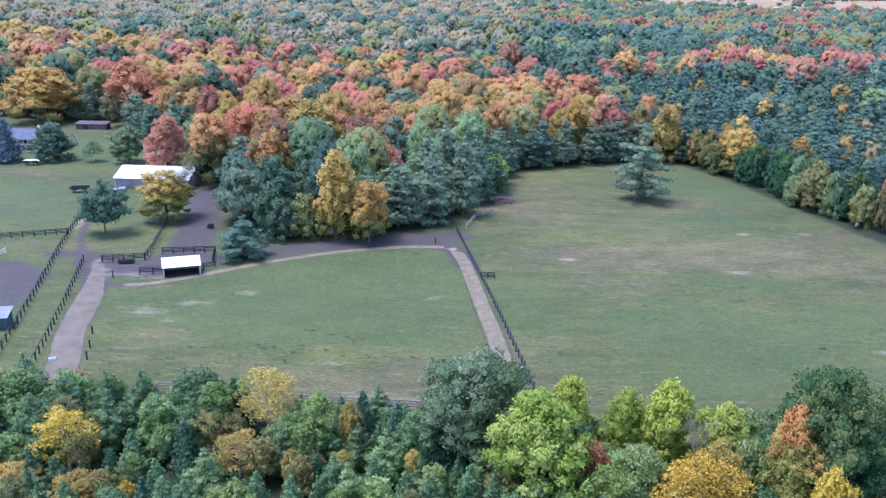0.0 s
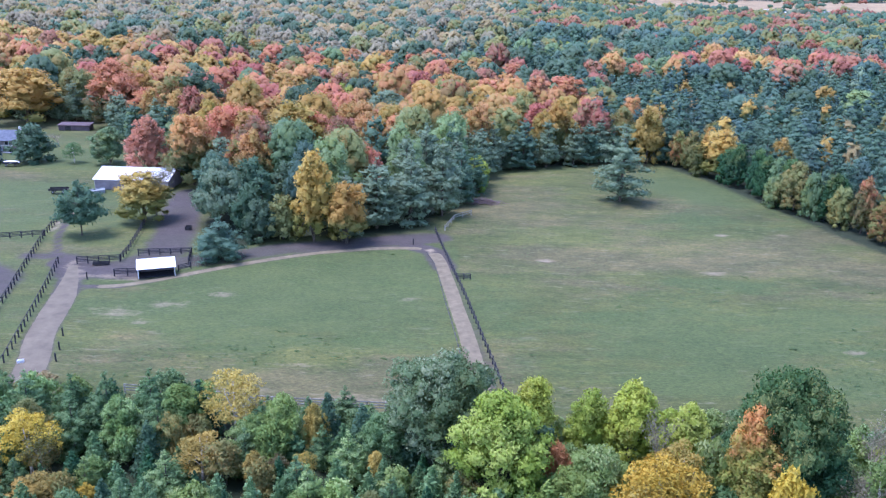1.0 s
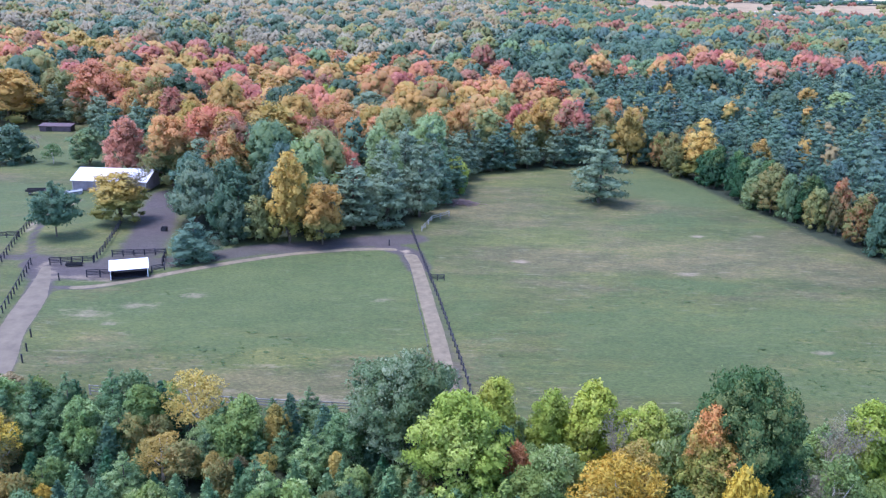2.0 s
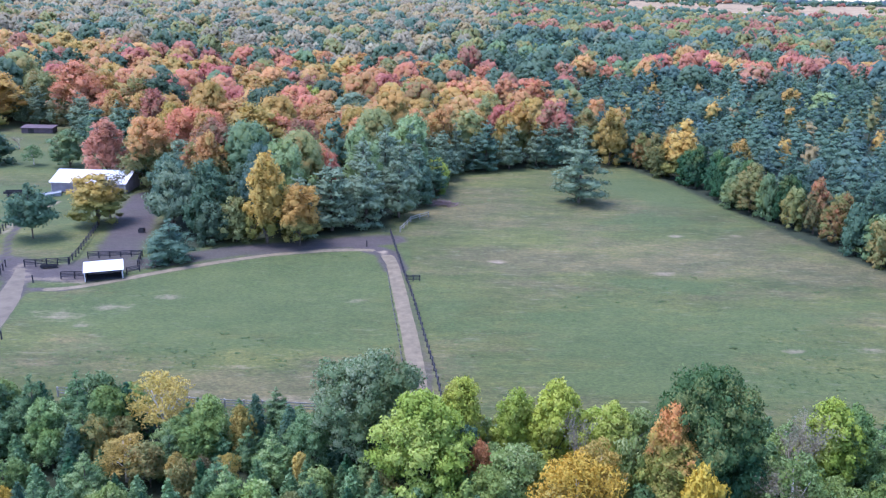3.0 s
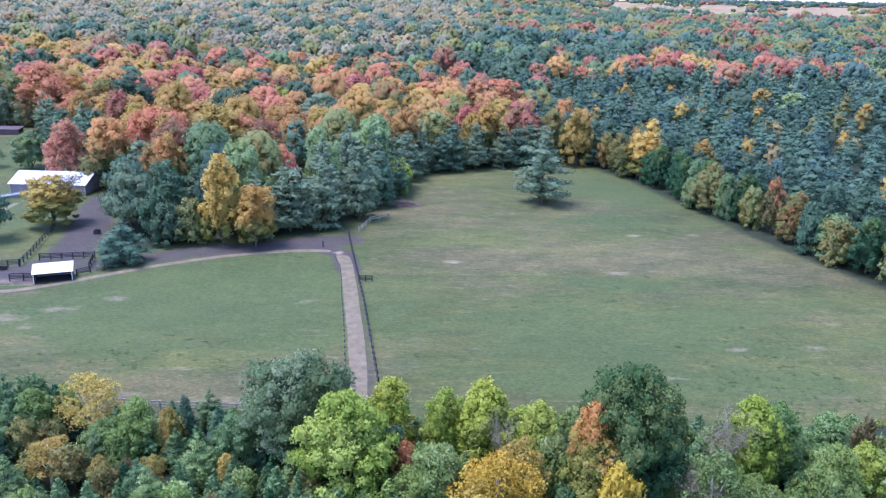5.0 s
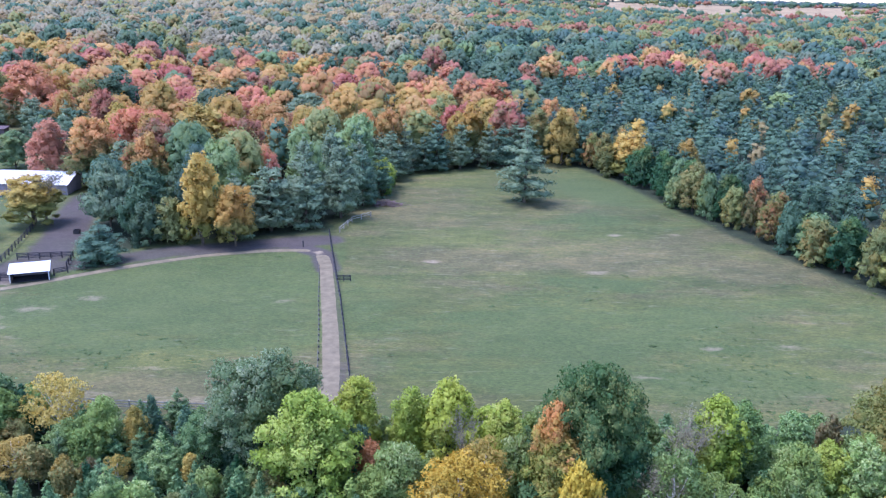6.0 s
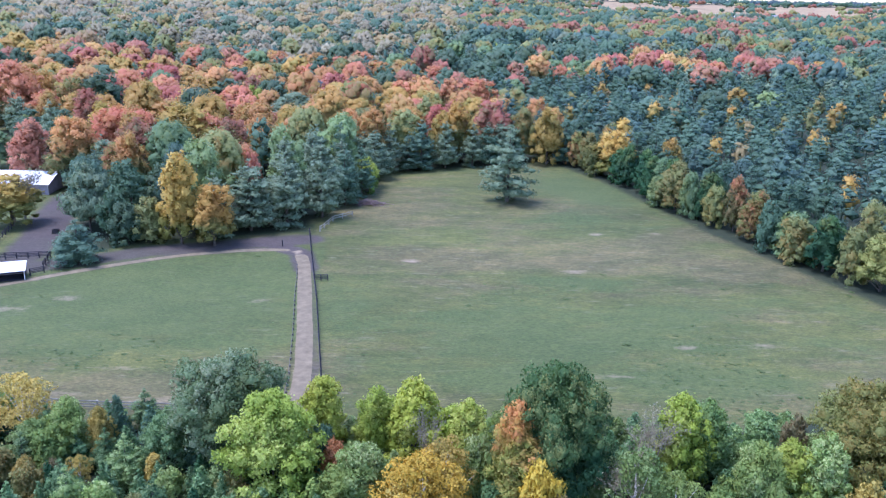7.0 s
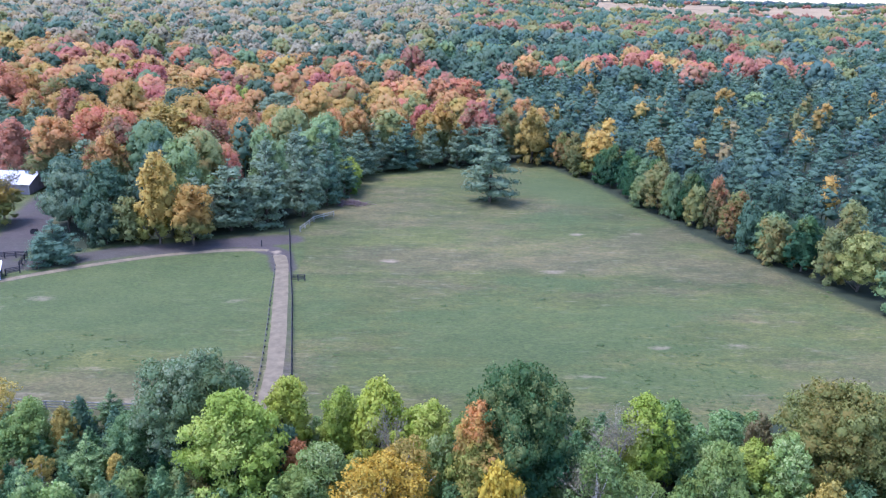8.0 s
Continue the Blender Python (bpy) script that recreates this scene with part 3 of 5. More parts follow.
    for x, y, a, b, k in ((73, 172, 11, 5, 0.8), (55, 144, 8, 4, 0.6), (47, 124, 9, 4, 0.9), (40, 152, 8, 3, 0.4), (85, 155, 14, 5, 0.5),
                          (84, 125, 16, 5, 0.6), (60, 176, 10, 3, 0.5), (78, 228, 12, 10, 0.5), (88, 270, 10, 18, 0.5), (-138, 291, 20, 9, 1.2), (-44, 150, 14, 7, 0.4), (-30, 182, 20, 6, 0.6)):
        dry = dry - k * np.exp(-((gx - x) / a) ** 2 - ((gy - y) / b) ** 2)
    dry = dry + 0.7 * np.exp(-((gx + 130) / 28) ** 2 - ((gy - 264) / 9) ** 2)
    plains = (gy > 2500) & (gy < 4300) & (gx > 0.15 * gy)
    wood = np.where(plains, 0, wood)
    dry = np.where(plains, 1.6, dry)
    pale = np.where(plains, 2.0, pale)
    me_v = np.stack([gx, gy, gz], -1).reshape(-1, 3)
    nx, ny = len(xs), len(ys)
    a = (np.arange(ny - 1)[:, None] * nx + np.arange(nx - 1)[None]).ravel()
    faces = np.concatenate([np.stack([a, a + 1, a + nx + 1], 1), np.stack([a, a + nx + 1, a + nx], 1)])
    me = mesh_np("ground", me_v, faces, [GROUND])
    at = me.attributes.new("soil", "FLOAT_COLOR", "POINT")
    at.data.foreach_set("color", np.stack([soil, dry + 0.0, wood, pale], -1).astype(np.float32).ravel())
    me.polygons.foreach_set("use_smooth", np.ones(len(me.polygons), bool))
    tagged(new("ground", me), "rolling green and dry brown pasture grass with worn bare patches", "ground", kind="structure")


ground()


def road(name, line, half, label, seed, stuff=DIRT):
    """A dirt way: a low crowned strip with ragged edges."""
    rng = np.random.default_rng(seed)
    pts, total = [], 0
    for (x0, y0), (x1, y1) in zip(line, line[1:]):
        k = max(2, int(math.hypot(x1 - x0, y1 - y0) / 0.8))
        pts += [(x0 + (x1 - x0) * i / k, y0 + (y1 - y0) * i / k) for i in range(k)]
    p = np.array(pts + [line[-1]], float)
    for _ in range(30):
        p[1:-1] = (p[:-2] + p[1:-1] * 2 + p[2:]) / 4
    d = np.gradient(p, axis=0)
    d /= np.linalg.norm(d, axis=1, keepdims=True)
    side = np.stack([-d[:, 1], d[:, 0]], 1)
    rows = []
    cols = np.array([-1, -0.6, -0.3, 0, 0.3, 0.6, 1])
    lift = np.array([-0.02, 0.07, 0.05, 0.09, 0.05, 0.07, -0.02])
    for i, q in enumerate(p):
        wl = half * (0.84 + rng.uniform(-0.02, 0.02) + 0.08 * noise.noise((i * 0.07, seed * 3.1, 0)))
        wr = half * (0.84 + rng.uniform(-0.02, 0.02) + 0.08 * noise.noise((i * 0.07, seed * 3.1, 9)))
        if seed == 2:
            wl, wr = wl * min(1, 0.3 + i * 0.025), wr * min(1, 0.3 + i * 0.025)
        for c, z in zip(cols, lift):
            s = c * (wl if c < 0 else wr)
            x, y = q[0] + side[i, 0] * s, q[1] + side[i, 1] * s
            g = 0.10 * math.sin(x * 0.11 + y * 0.07) + 0.06 * math.sin(x * 0.31 - y * 0.23) - 0.12
            sink = max(0, 4 - i, i - len(p) + 5) * 0.05
            rows.append((x, y, g + z - sink))
    m = len(cols)
    f = []
    for i in range(len(p) - 1):
        for j in range(m - 1):
            a = i * m + j
            f += [(a, a + m, a + m + 1), (a, a + m + 1, a + 1)]
    me = mesh_np(name, rows, f, [stuff])
    me.polygons.foreach_set("use_smooth", np.ones(len(me.polygons), bool))
    tagged(new(name, me), label, "dirt road", kind="structure")


road("dirt_lane_east", [(x + 0.35, y) for x, y in LANE_EAST], 2.0, "pale dirt lane running between two grass paddocks", 1)
road("dirt_lane_west", LANE_WEST, 3.4, "wide dusty dirt lane beside a fenced paddock", 2, DUST)
road("dirt_track_north", TRACK, 1.3, "narrow pale dirt track along the trees", 3)

# ---- woodland: counted trees at the edges, joined woods behind ----
from_edge = FIELD + FIELD[:1]


def stand(x, y, r, colours):
    """Neighbouring trees tend to be of one kind."""
    v = (noise.noise((x * 0.008, y * 0.004, 3.0)) * 0.8 + 0.5) * len(colours) + r.uniform(0, 1.4)
    return colours[int(v) % len(colours)]


def zone(x, y, r):
    """Which kind of tree and colour stands at a place; far left, paler colours paint a sunlit patch."""
    a = r.random()
    right = x > 78 + 0.09 * (y - 300)
    if y < 480 and right:
        if a < 0.82:
            return "pine", r.choice(["pine", "bluepine", "pine", "pine"])
        if a < 0.86:
            return "maple", r.choice(["dark", "pine", "pine", "bluepine"])
        return "low", r.choice(["honey", "amber", "olive", "tan", "olive", "honey"])
    if right and y < 700:
        if ((x - 250) / 110) ** 2 + ((y - 590) / 45) ** 2 < 1 or ((x - 125) / 40) ** 2 + ((y - 540) / 22) ** 2 < 1:
            return "maple", r.choice(["red", "scarlet", "orange", "rust", "orange", "green"])
        return ("pine", r.choice(["pine", "bluepine", "spruce", "whitepine"])) if a < 0.6 else ("maple", r.choice(["pine", "dark", "olive", "pine", "bluepine", "rust", "dark"]))
    if not right and x > -18 and y < 285 + 0.15 * x:
        if a < 0.7:
            return "pine", r.choice(["pine", "whitepine", "whitepine"])
        return "maple", r.choice(["green", "pale", "olive", "olive"])
    if x < 72 and y < 470 - 0.7 * x and y > 225:
        if x < -140 and y < 420:
            return ("maple", r.choice(["dark", "dark", "green", "orange", "olive"]))
        if a < 0.8:
            return "maple", r.choice(["red", "red", "honey", "orange", "orange", "orange", "scarlet", "honey", "orange", "rust", "orange", "honey"])
        if a < 0.95:
            return "maple", r.choice(["dark", "dark", "green", "turning", "honey"])
        return "pine", r.choice(["pine", "spruce"])
    if y < 1000:
        if a < 0.35:
            return "pine", r.choice(["pine", "spruce", "bluepine"])
        # Pale and tan colours here put the sunlight on the far left into the leaves.
        if x < 60 and y > 560:
            return "maple", stand(x, y, r, ["olive", "straw", "thin", "olive", "tan", "dark", "straw", "olive", "thin", "pine", "straw"])
        return "maple", stand(x, y, r, ["thin", "pine", "dark", "bluepine", "pine", "olive", "thin", "green", "rust", "dark", "pine"])
    # Palest mix: the same sunlit patch, painted by leaf colour further back.
    if x < 0.08 * y:
        return "maple", stand(x, y, r, ["straw", "thin", "olive", "straw", "tan", "pine", "straw", "tan", "thin", "olive"])
    return "maple", stand(x, y, r, ["pine", "dark", "olive", "spruce", "pine", "olive", "rust", "dark", "thin"])


def in_view(x, y, more=0.0):
    return -0.585 * y - 14 - more < x < 36 + 0.60 * y + 14 + more


# Trees at the far edge of the paddock and along the track, one by one.
EDGE = "at the paddock edge"
TRACKSIDE = "beside the dirt track"
YARDSIDE = "beside the farm yard"
WOOD = "in the autumn woodland"
plant("tall_maple", -27, 199, 23.5, 11, "amber", TRACKSIDE)
plant("maple", -18.5, 198, 16, 11.5, "amber", TRACKSIDE)
plant("bush", -48, 222, 17, 12, "spruce", TRACKSIDE)
plant("bush", -37, 222, 16, 11, "dark", TRACKSIDE)
plant("pine", -31.5, 226, 17, 10, "pine", TRACKSIDE)
plant("low_pine", -53, 208, 17.5, 13, "whitepine", TRACKSIDE)
plant("near_pine", -46.5, 183, 9.8, 11, "pine", TRACKSIDE)
plant("maple", -24.5, 211, 24.5, 14, "pale", TRACKSIDE)
plant("bush", -35, 200, 12, 9, "olive", TRACKSIDE)
plant("bush", -40, 198, 11, 8, "dark", TRACKSIDE)
plant("bush", -44, 203, 14, 9, "spruce", TRACKSIDE)
plant("maple", -14.7, 227, 19.5, 8, "scarlet", TRACKSIDE)
plant("pine", -12, 212, 19.5, 15, "whitepine", TRACKSIDE)
plant("pine", -3, 216, 20, 14, "whitepine", TRACKSIDE)
plant("pine", -4.8, 228, 23, 13, "whitepine", TRACKSIDE)
plant("pine", 5.5, 226, 22.5, 12, "whitepine", TRACKSIDE)
plant("pine", 11, 240, 18, 9, "pine", EDGE)
plant("bush", 16.3, 258, 12, 8, "lime", EDGE)
plant("maple", -181.6, 365.8, 25.5, 30.1, "amber", "behind the lawn")
plant("maple", -139.1, 361.1, 30.5, 25.2, "red", YARDSIDE)
plant("maple", -118.2, 340.8, 20.3, 15.5, "red", YARDSIDE)
plant("maple", -107.7, 345.0, 25.6, 15.9, "turning", YARDSIDE)
plant("maple", -98.8, 349.1, 26.6, 20.2, "dark", YARDSIDE)
plant("maple", -74.6, 256.5, 23.8, 16.0, "orange", YARDSIDE)
plant("tall_maple", -92.5, 266.5, 20.0, 13.5, "rose", YARDSIDE)
plant("maple", -112.5, 283.9, 13.3, 11.7, "green", "on the lawn")
plant("bush", -140.1, 284.5, 13.9, 13.5, "dark", "on the lawn")
plant("spire", -155.3, 280.8, 18.1, 10.8, "bluespruce", "on the lawn")
plant("near_open", -125.8, 285.3, 7.1, 6.5, "dark", "on the lawn")
plant("near_bare", -144.7, 314.3, 5.3, 6.2, "grey", "on the lawn")
plant("low_pine", -86.4, 199.3, 13.4, 12.5, "spruce", YARDSIDE)
plant("maple", -75.0, 212.5, 14.0, 15.0, "amber", YARDSIDE)
plant("near_bare", -76.2, 216.0, 17.0, 12.0, "grey", YARDSIDE)
plant("near_bare", -72.6, 214.8, 16.8, 11.0, "grey", YARDSIDE)
plant("tall_maple", 83.1, 308.5, 22.6, 11.8, "gold", EDGE)
plant("lone_pine", 61.3, 248.5, 24.5, 16, "whitepine", "alone in the paddock")
plant("maple", 104, 285, 17.5, 14, "amber", EDGE)
plant("bush", 98, 290, 12, 9, "honey", EDGE)
plant("bush", 108.5, 247, 9.5, 8, "pale", EDGE)
plant("maple", 112.5, 241, 15.5, 10, "olive", EDGE)
plant("tall_maple", 118.5, 229, 15, 9, "oak", EDGE)
plant("tall_maple", 122, 218, 16, 6.5, "red", EDGE)
plant("tall_maple", 124.5, 209, 14, 9, "turning", EDGE)
plant("bush", 128, 195, 12.5, 9, "green", EDGE)
plant("tall_maple", 131.5, 184, 14, 9, "oak", EDGE)
plant("maple", 138, 170, 14.5, 12, "goldoak", EDGE)
plant("bush", 141, 157, 12, 10, "green", EDGE)
plant("bush", 147, 143, 12, 10, "green", EDGE)

# Crowns that stand out of the woods.
plant("maple", -66.2, 266.6, 25.0, 17.3, "red", WOOD)
plant("maple", -53.4, 250.6, 24.0, 15.7, "rust", WOOD)
plant("maple", -45.7, 277.1, 25.0, 23.0, "honey", WOOD)
plant("wood_maple", -59.8, 312.6, 23.0, 20.7, "orange", WOOD)
plant("wood_maple", -43.4, 316.3, 24.0, 19.7, "red", WOOD)
plant("maple", -26.3, 294.3, 24.0, 19.5, "orange", WOOD)
plant("maple", -20.9, 278.2, 22.0, 16.2, "orange", WOOD)
plant("maple", -38.7, 279.4, 22.0, 13.9, "red", WOOD)
plant("maple", -28.6, 266.7, 22.0, 13.4, "rust", WOOD)
plant("wood_maple", -181.1, 519.4, 22.0, 21.9, "scarlet", WOOD)
plant("wood_maple", -176.4, 563.8, 22.0, 17.2, "honey", WOOD)
plant("wood_maple", -160.4, 568.8, 20.5, 17.2, "olive", WOOD)
plant("wood_maple", -137.9, 487.5, 23.0, 16.4, "honey", WOOD)
plant("wood_maple", -122.7, 492.5, 21.5, 16.4, "honey", WOOD)
plant("wood_maple", -108.6, 457.4, 22.0, 17.3, "scarlet", WOOD)
plant("wood_maple", -92.6, 462.4, 20.5, 17.3, "orange", WOOD)
plant("wood_maple", -71.3, 395.2, 22.0, 23.3, "honey", WOOD)
plant("wood_maple", -83.2, 472.1, 22.0, 16.5, "red", WOOD)
plant("wood_maple", -68.0, 477.1, 20.5, 16.5, "orange", WOOD)
plant("wood_maple", -65.0, 464.5, 20.0, 23.5, "dark", WOOD)
plant("wood_maple", -57.1, 402.5, 20.0, 24.8, "dark", WOOD)
plant("wood_maple", -63.5, 485.8, 22.0, 16.4, "honey", WOOD)
plant("wood_maple", -48.3, 490.8, 20.5, 16.4, "olive", WOOD)
plant("wood_maple", -40.1, 450.7, 20.0, 18.5, "dark", WOOD)
plant("wood_maple", -46.2, 405.9, 22.0, 14.3, "rust", WOOD)
plant("wood_maple", -33.0, 410.9, 20.5, 14.3, "orange", WOOD)
plant("wood_maple", -41.8, 378.6, 20.0, 13.1, "lime", WOOD)
plant("wood_maple", -24.1, 470.4, 22.0, 25.1, "red", WOOD)
plant("wood_maple", -16.5, 421.6, 19.0, 12.5, "bluespruce", WOOD)
plant("wood_maple", -7.6, 413.6, 23.0, 15.7, "scarlet", WOOD)
plant("wood_maple", 7.0, 418.6, 21.5, 15.7, "red", WOOD)
plant("wood_maple", 11.4, 395.8, 23.0, 15.6, "orange", WOOD)
plant("wood_maple", 25.8, 400.8, 21.5, 15.6, "red", WOOD)
plant("wood_maple", 8.9, 524.3, 21.0, 22.4, "orange", WOOD)
plant("wood_maple", 26.5, 521.3, 22.0, 23.9, "orange", WOOD)
plant("wood_maple", -3.3, 537.7, 20.0, 14.9, "dark", WOOD)
plant("wood_maple", 34.9, 402.2, 24.0, 16.7, "orange", WOOD)
plant("wood_maple", 50.3, 407.2, 22.5, 16.7, "red", WOOD)
plant("wood_maple", 61.4, 386.0, 26.0, 21.7, "red", WOOD)
plant("wood_maple", 62.5, 316.8, 24.0, 16.4, "rust", WOOD)
plant("wood_maple", 47.9, 323.1, 22.0, 14.0, "scarlet", WOOD)
plant("wood_maple", 39.4, 347.4, 22.0, 15.0, "olive", WOOD)
plant("wood_maple", 27.7, 303.0, 21.0, 15.7, "olive", WOOD)
plant("wood_maple", 45.6, 489.8, 22.0, 16.8, "red", WOOD)
plant("wood_maple", 83.3, 340.3, 22.0, 11.9, "orange", WOOD)
plant("wood_maple", 88.3, 325.0, 20.0, 9.3, "orange", WOOD)
plant("wood_maple", 20.2, 360.5, 20.0, 13.2, "honey", WOOD)
plant("wood_maple", 12.6, 305.0, 21.0, 15.8, "olive", WOOD)
plant("wood_maple", 12.2, 367.4, 20.0, 23.8, "dark", WOOD)
plant("wood_maple", -18.9, 357.0, 20.0, 20.7, "whitepine", WOOD)
plant("wood_maple", -165.9, 501.0, 22.0, 24.4, "red", WOOD)
plant("wood_maple", -193.6, 525.0, 22.0, 25.5, "orange", WOOD)
plant("wood_maple", -309.5, 679.8, 22.0, 20.6, "orange", WOOD)
plant("wood_maple", -290.5, 684.8, 20.5, 20.6, "red", WOOD)
plant("wood_maple", -273.0, 662.5, 22.0, 20.1, "red", WOOD)
plant("wood_maple", -254.4, 667.5, 20.5, 20.1, "orange", WOOD)
plant("wood_maple", -263.6, 711.3, 22.0, 17.2, "orange", WOOD)
plant("wood_maple", -247.6, 716.3, 20.5, 17.2, "red", WOOD)
plant("wood_maple", -246.8, 740.5, 22.0, 21.0, "red", WOOD)
plant("wood_maple", -227.4, 745.5, 20.5, 21.0, "orange", WOOD)
plant("wood_maple", -172.5, 629.4, 22.0, 17.9, "red", WOOD)
plant("wood_maple", -155.9, 634.4, 20.5, 17.9, "orange", WOOD)
plant("wood_maple", -162.6, 663.1, 22.0, 16.1, "rust", WOOD)
plant("wood_maple", -147.6, 668.1, 20.5, 16.1, "orange", WOOD)
plant("wood_maple", -129.2, 606.1, 22.0, 17.3, "olive", WOOD)
plant("wood_maple", -113.2, 611.1, 20.5, 17.3, "olive", WOOD)
plant("wood_maple", -110.8, 640.6, 22.0, 18.3, "orange", WOOD)
plant("wood_maple", -93.8, 645.6, 20.5, 18.3, "red", WOOD)
plant("wood_maple", -80.4, 587.1, 22.0, 14.4, "red", WOOD)
plant("wood_maple", -67.0, 592.1, 20.5, 14.4, "orange", WOOD)
plant("wood_maple", -56.6, 562.1, 22.0, 16.1, "red", WOOD)
plant("wood_maple", -41.6, 567.1, 20.5, 16.1, "orange", WOOD)
plant("wood_maple", -32.4, 559.7, 22.0, 16.0, "orange", WOOD)
plant("wood_maple", -17.6, 564.7, 20.5, 16.0, "red", WOOD)
plant("wood_maple", -4.1, 580.1, 22.0, 23.7, "red", WOOD)
plant("wood_maple", -271.9, 568.5, 22.0, 16.1, "orange", WOOD)
plant("wood_maple", -256.9, 573.5, 20.5, 16.1, "red", WOOD)
plant("wood_maple", -236.5, 515.4, 24.0, 15.7, "dark", WOOD)
plant("wood_maple", -222.0, 520.4, 22.5, 15.7, "dark", WOOD)
plant("wood_maple", -207.4, 515.4, 24.0, 15.7, "dark", WOOD)
plant("wood_maple", -192.9, 520.4, 22.5, 15.7, "dark", WOOD)
plant("wood_maple", -88.1, 368.8, 20.0, 15.2, "rust", WOOD)
plant("wood_maple", -92.6, 301.5, 16.0, 7.6, "sage", WOOD)
plant("wood_maple", 242.7, 788.1, 22.0, 19.4, "rust", WOOD)
plant("wood_maple", 260.6, 793.1, 20.5, 19.4, "orange", WOOD)
plant("wood_maple", 278.5, 788.1, 22.0, 19.4, "olive", WOOD)
plant("wood_maple", 276.9, 718.8, 20.0, 20.1, "rust", WOOD)
plant("wood_maple", 315.0, 795.9, 22.0, 18.0, "rust", WOOD)
plant("wood_maple", 331.6, 800.9, 20.5, 18.0, "orange", WOOD)
plant("wood_maple", 360.2, 825.5, 22.0, 16.3, "scarlet", WOOD)
plant("wood_maple", 375.3, 830.5, 20.5, 16.3, "red", WOOD)
plant("wood_maple", 390.4, 825.5, 22.0, 16.3, "red", WOOD)
plant("wood_maple", 328.1, 695.3, 21.0, 17.8, "orange", WOOD)
plant("wood_maple", 344.5, 700.3, 19.5, 17.8, "red", WOOD)
plant("wood_maple", 408.6, 815.7, 22.0, 20.8, "olive", WOOD)
plant("wood_maple", 427.8, 820.7, 20.5, 20.8, "olive", WOOD)
plant("wood_maple", 306.3, 585.4, 22.0, 17.5, "rust", WOOD)
plant("wood_maple", 322.5, 590.4, 20.5, 17.5, "orange", WOOD)
plant("wood_maple", 331.5, 602.3, 22.0, 15.5, "orange", WOOD)
plant("wood_maple", 345.9, 607.3, 20.5, 15.5, "red", WOOD)
plant("wood_maple", 417.8, 738.7, 22.0, 15.2, "rust", WOOD)
plant("wood_maple", 431.9, 743.7, 20.5, 15.2, "orange", WOOD)
plant("wood_maple", 103.6, 764.9, 20.0, 17.7, "lime", WOOD)
plant("wood_maple", 120.0, 769.9, 18.5, 17.7, "lime", WOOD)
plant("wood_maple", 136.4, 764.9, 20.0, 17.7, "lime", WOOD)
plant("wood_maple", 222.9, 714.2, 20.0, 17.6, "green", WOOD)
plant("wood_maple", 239.2, 719.2, 18.5, 17.6, "green", WOOD)
plant("wood_maple", 261.4, 576.2, 19.0, 21.4, "green", WOOD)
plant("wood_maple", 220.2, 425.9, 18.0, 19.5, "pale", WOOD)
plant("wood_maple", 137.3, 529.9, 19.0, 15.8, "pale", WOOD)
plant("wood_maple", 204.9, 435.6, 18.0, 14.5, "honey", WOOD)



def edge_woods():
    """Two or three rows of trees behind the clearing's edge."""
    r = random.Random(17)
    y = 150.0
    while y < 405:
        x = -230.0
        while x < 260:
            px, py = x + r.uniform(-2.6, 2.6), y + r.uniform(-2.6, 2.6)
            x += 8.2
            if not in_view(px, py, -4) or inside(np.array(px), np.array(py), FIELD) or py < 112:
                continue
            d = float(away(np.array(px), np.array(py), from_edge))
            if d < 2.5 or d > 21 or px < -260:
                continue
            if any((px - qx) ** 2 + (py - qy) ** 2 < (0.36 * (qw + 7)) ** 2 for qx, qy, qw in PLANTED):
                continue
            kind, colour = zone(px, py, r)
            if kind == "pine":
                h = r.uniform(15, 20) if px > 80 else r.uniform(17, 23)
                plant("pine", px, py, h, h * (r.uniform(0.42, 0.5) if px > 80 else r.uniform(0.5, 0.62)), colour, EDGE)
            else:
                if px > 80 and d < 9:
                    plant("bush", px, py, r.uniform(9, 13), r.uniform(7, 10), r.choice(["turning", "oak", "olive", "olive", "green"]), EDGE)
                else:
                    h = r.uniform(18, 25) if px < 80 else r.uniform(14, 18)
                    plant(r.choice(["maple", "tall_maple"]), px, py, h, h * r.uniform(0.48, 0.62), colour, EDGE)
        y += 8.2


def edge_row():
    """A close row of low-branched trees right along the clearing's edge."""
    r = random.Random(41)
    for (x0, y0), (x1, y1) in zip(FIELD[1:18] + FIELD[22:27], FIELD[2:19] + FIELD[23:28]):
        ln = math.hypot(x1 - x0, y1 - y0)
        nx, ny = (y1 - y0) / ln, -(x1 - x0) / ln
        k = max(1, round(ln / 6.0))
        for i in range(k):
            t = (i + r.uniform(0.2, 0.8)) / k
            off = r.uniform(1.8, 4.2)
            px, py = x0 + (x1 - x0) * t + nx * off, y0 + (y1 - y0) * t + ny * off
            if py < 128 or not in_view(px, py, 2):
                continue
            if any((px - qx) ** 2 + (py - qy) ** 2 < (0.3 * (qw + 5)) ** 2 for qx, qy, qw in PLANTED):
                continue
            if px > 92:
                plant(r.choice(["bush", "tall_maple"]), px, py, r.uniform(12, 15.5), r.uniform(6.5, 8.5), r.choice(["olive", "green", "turning", "oak", "turning", "olive", "pine"]), EDGE)
            elif r.random() < 0.6:
                h = r.uniform(13, 19)
                plant("pine", px, py, h, h * r.uniform(0.55, 0.68), r.choice(["pine", "whitepine"]), EDGE)
            else:
                plant("bush", px, py, r.uniform(9, 14), r.uniform(7, 9), r.choice(["green", "dark", "olive", "pale"]), EDGE)


edge_row()
edge_woods()

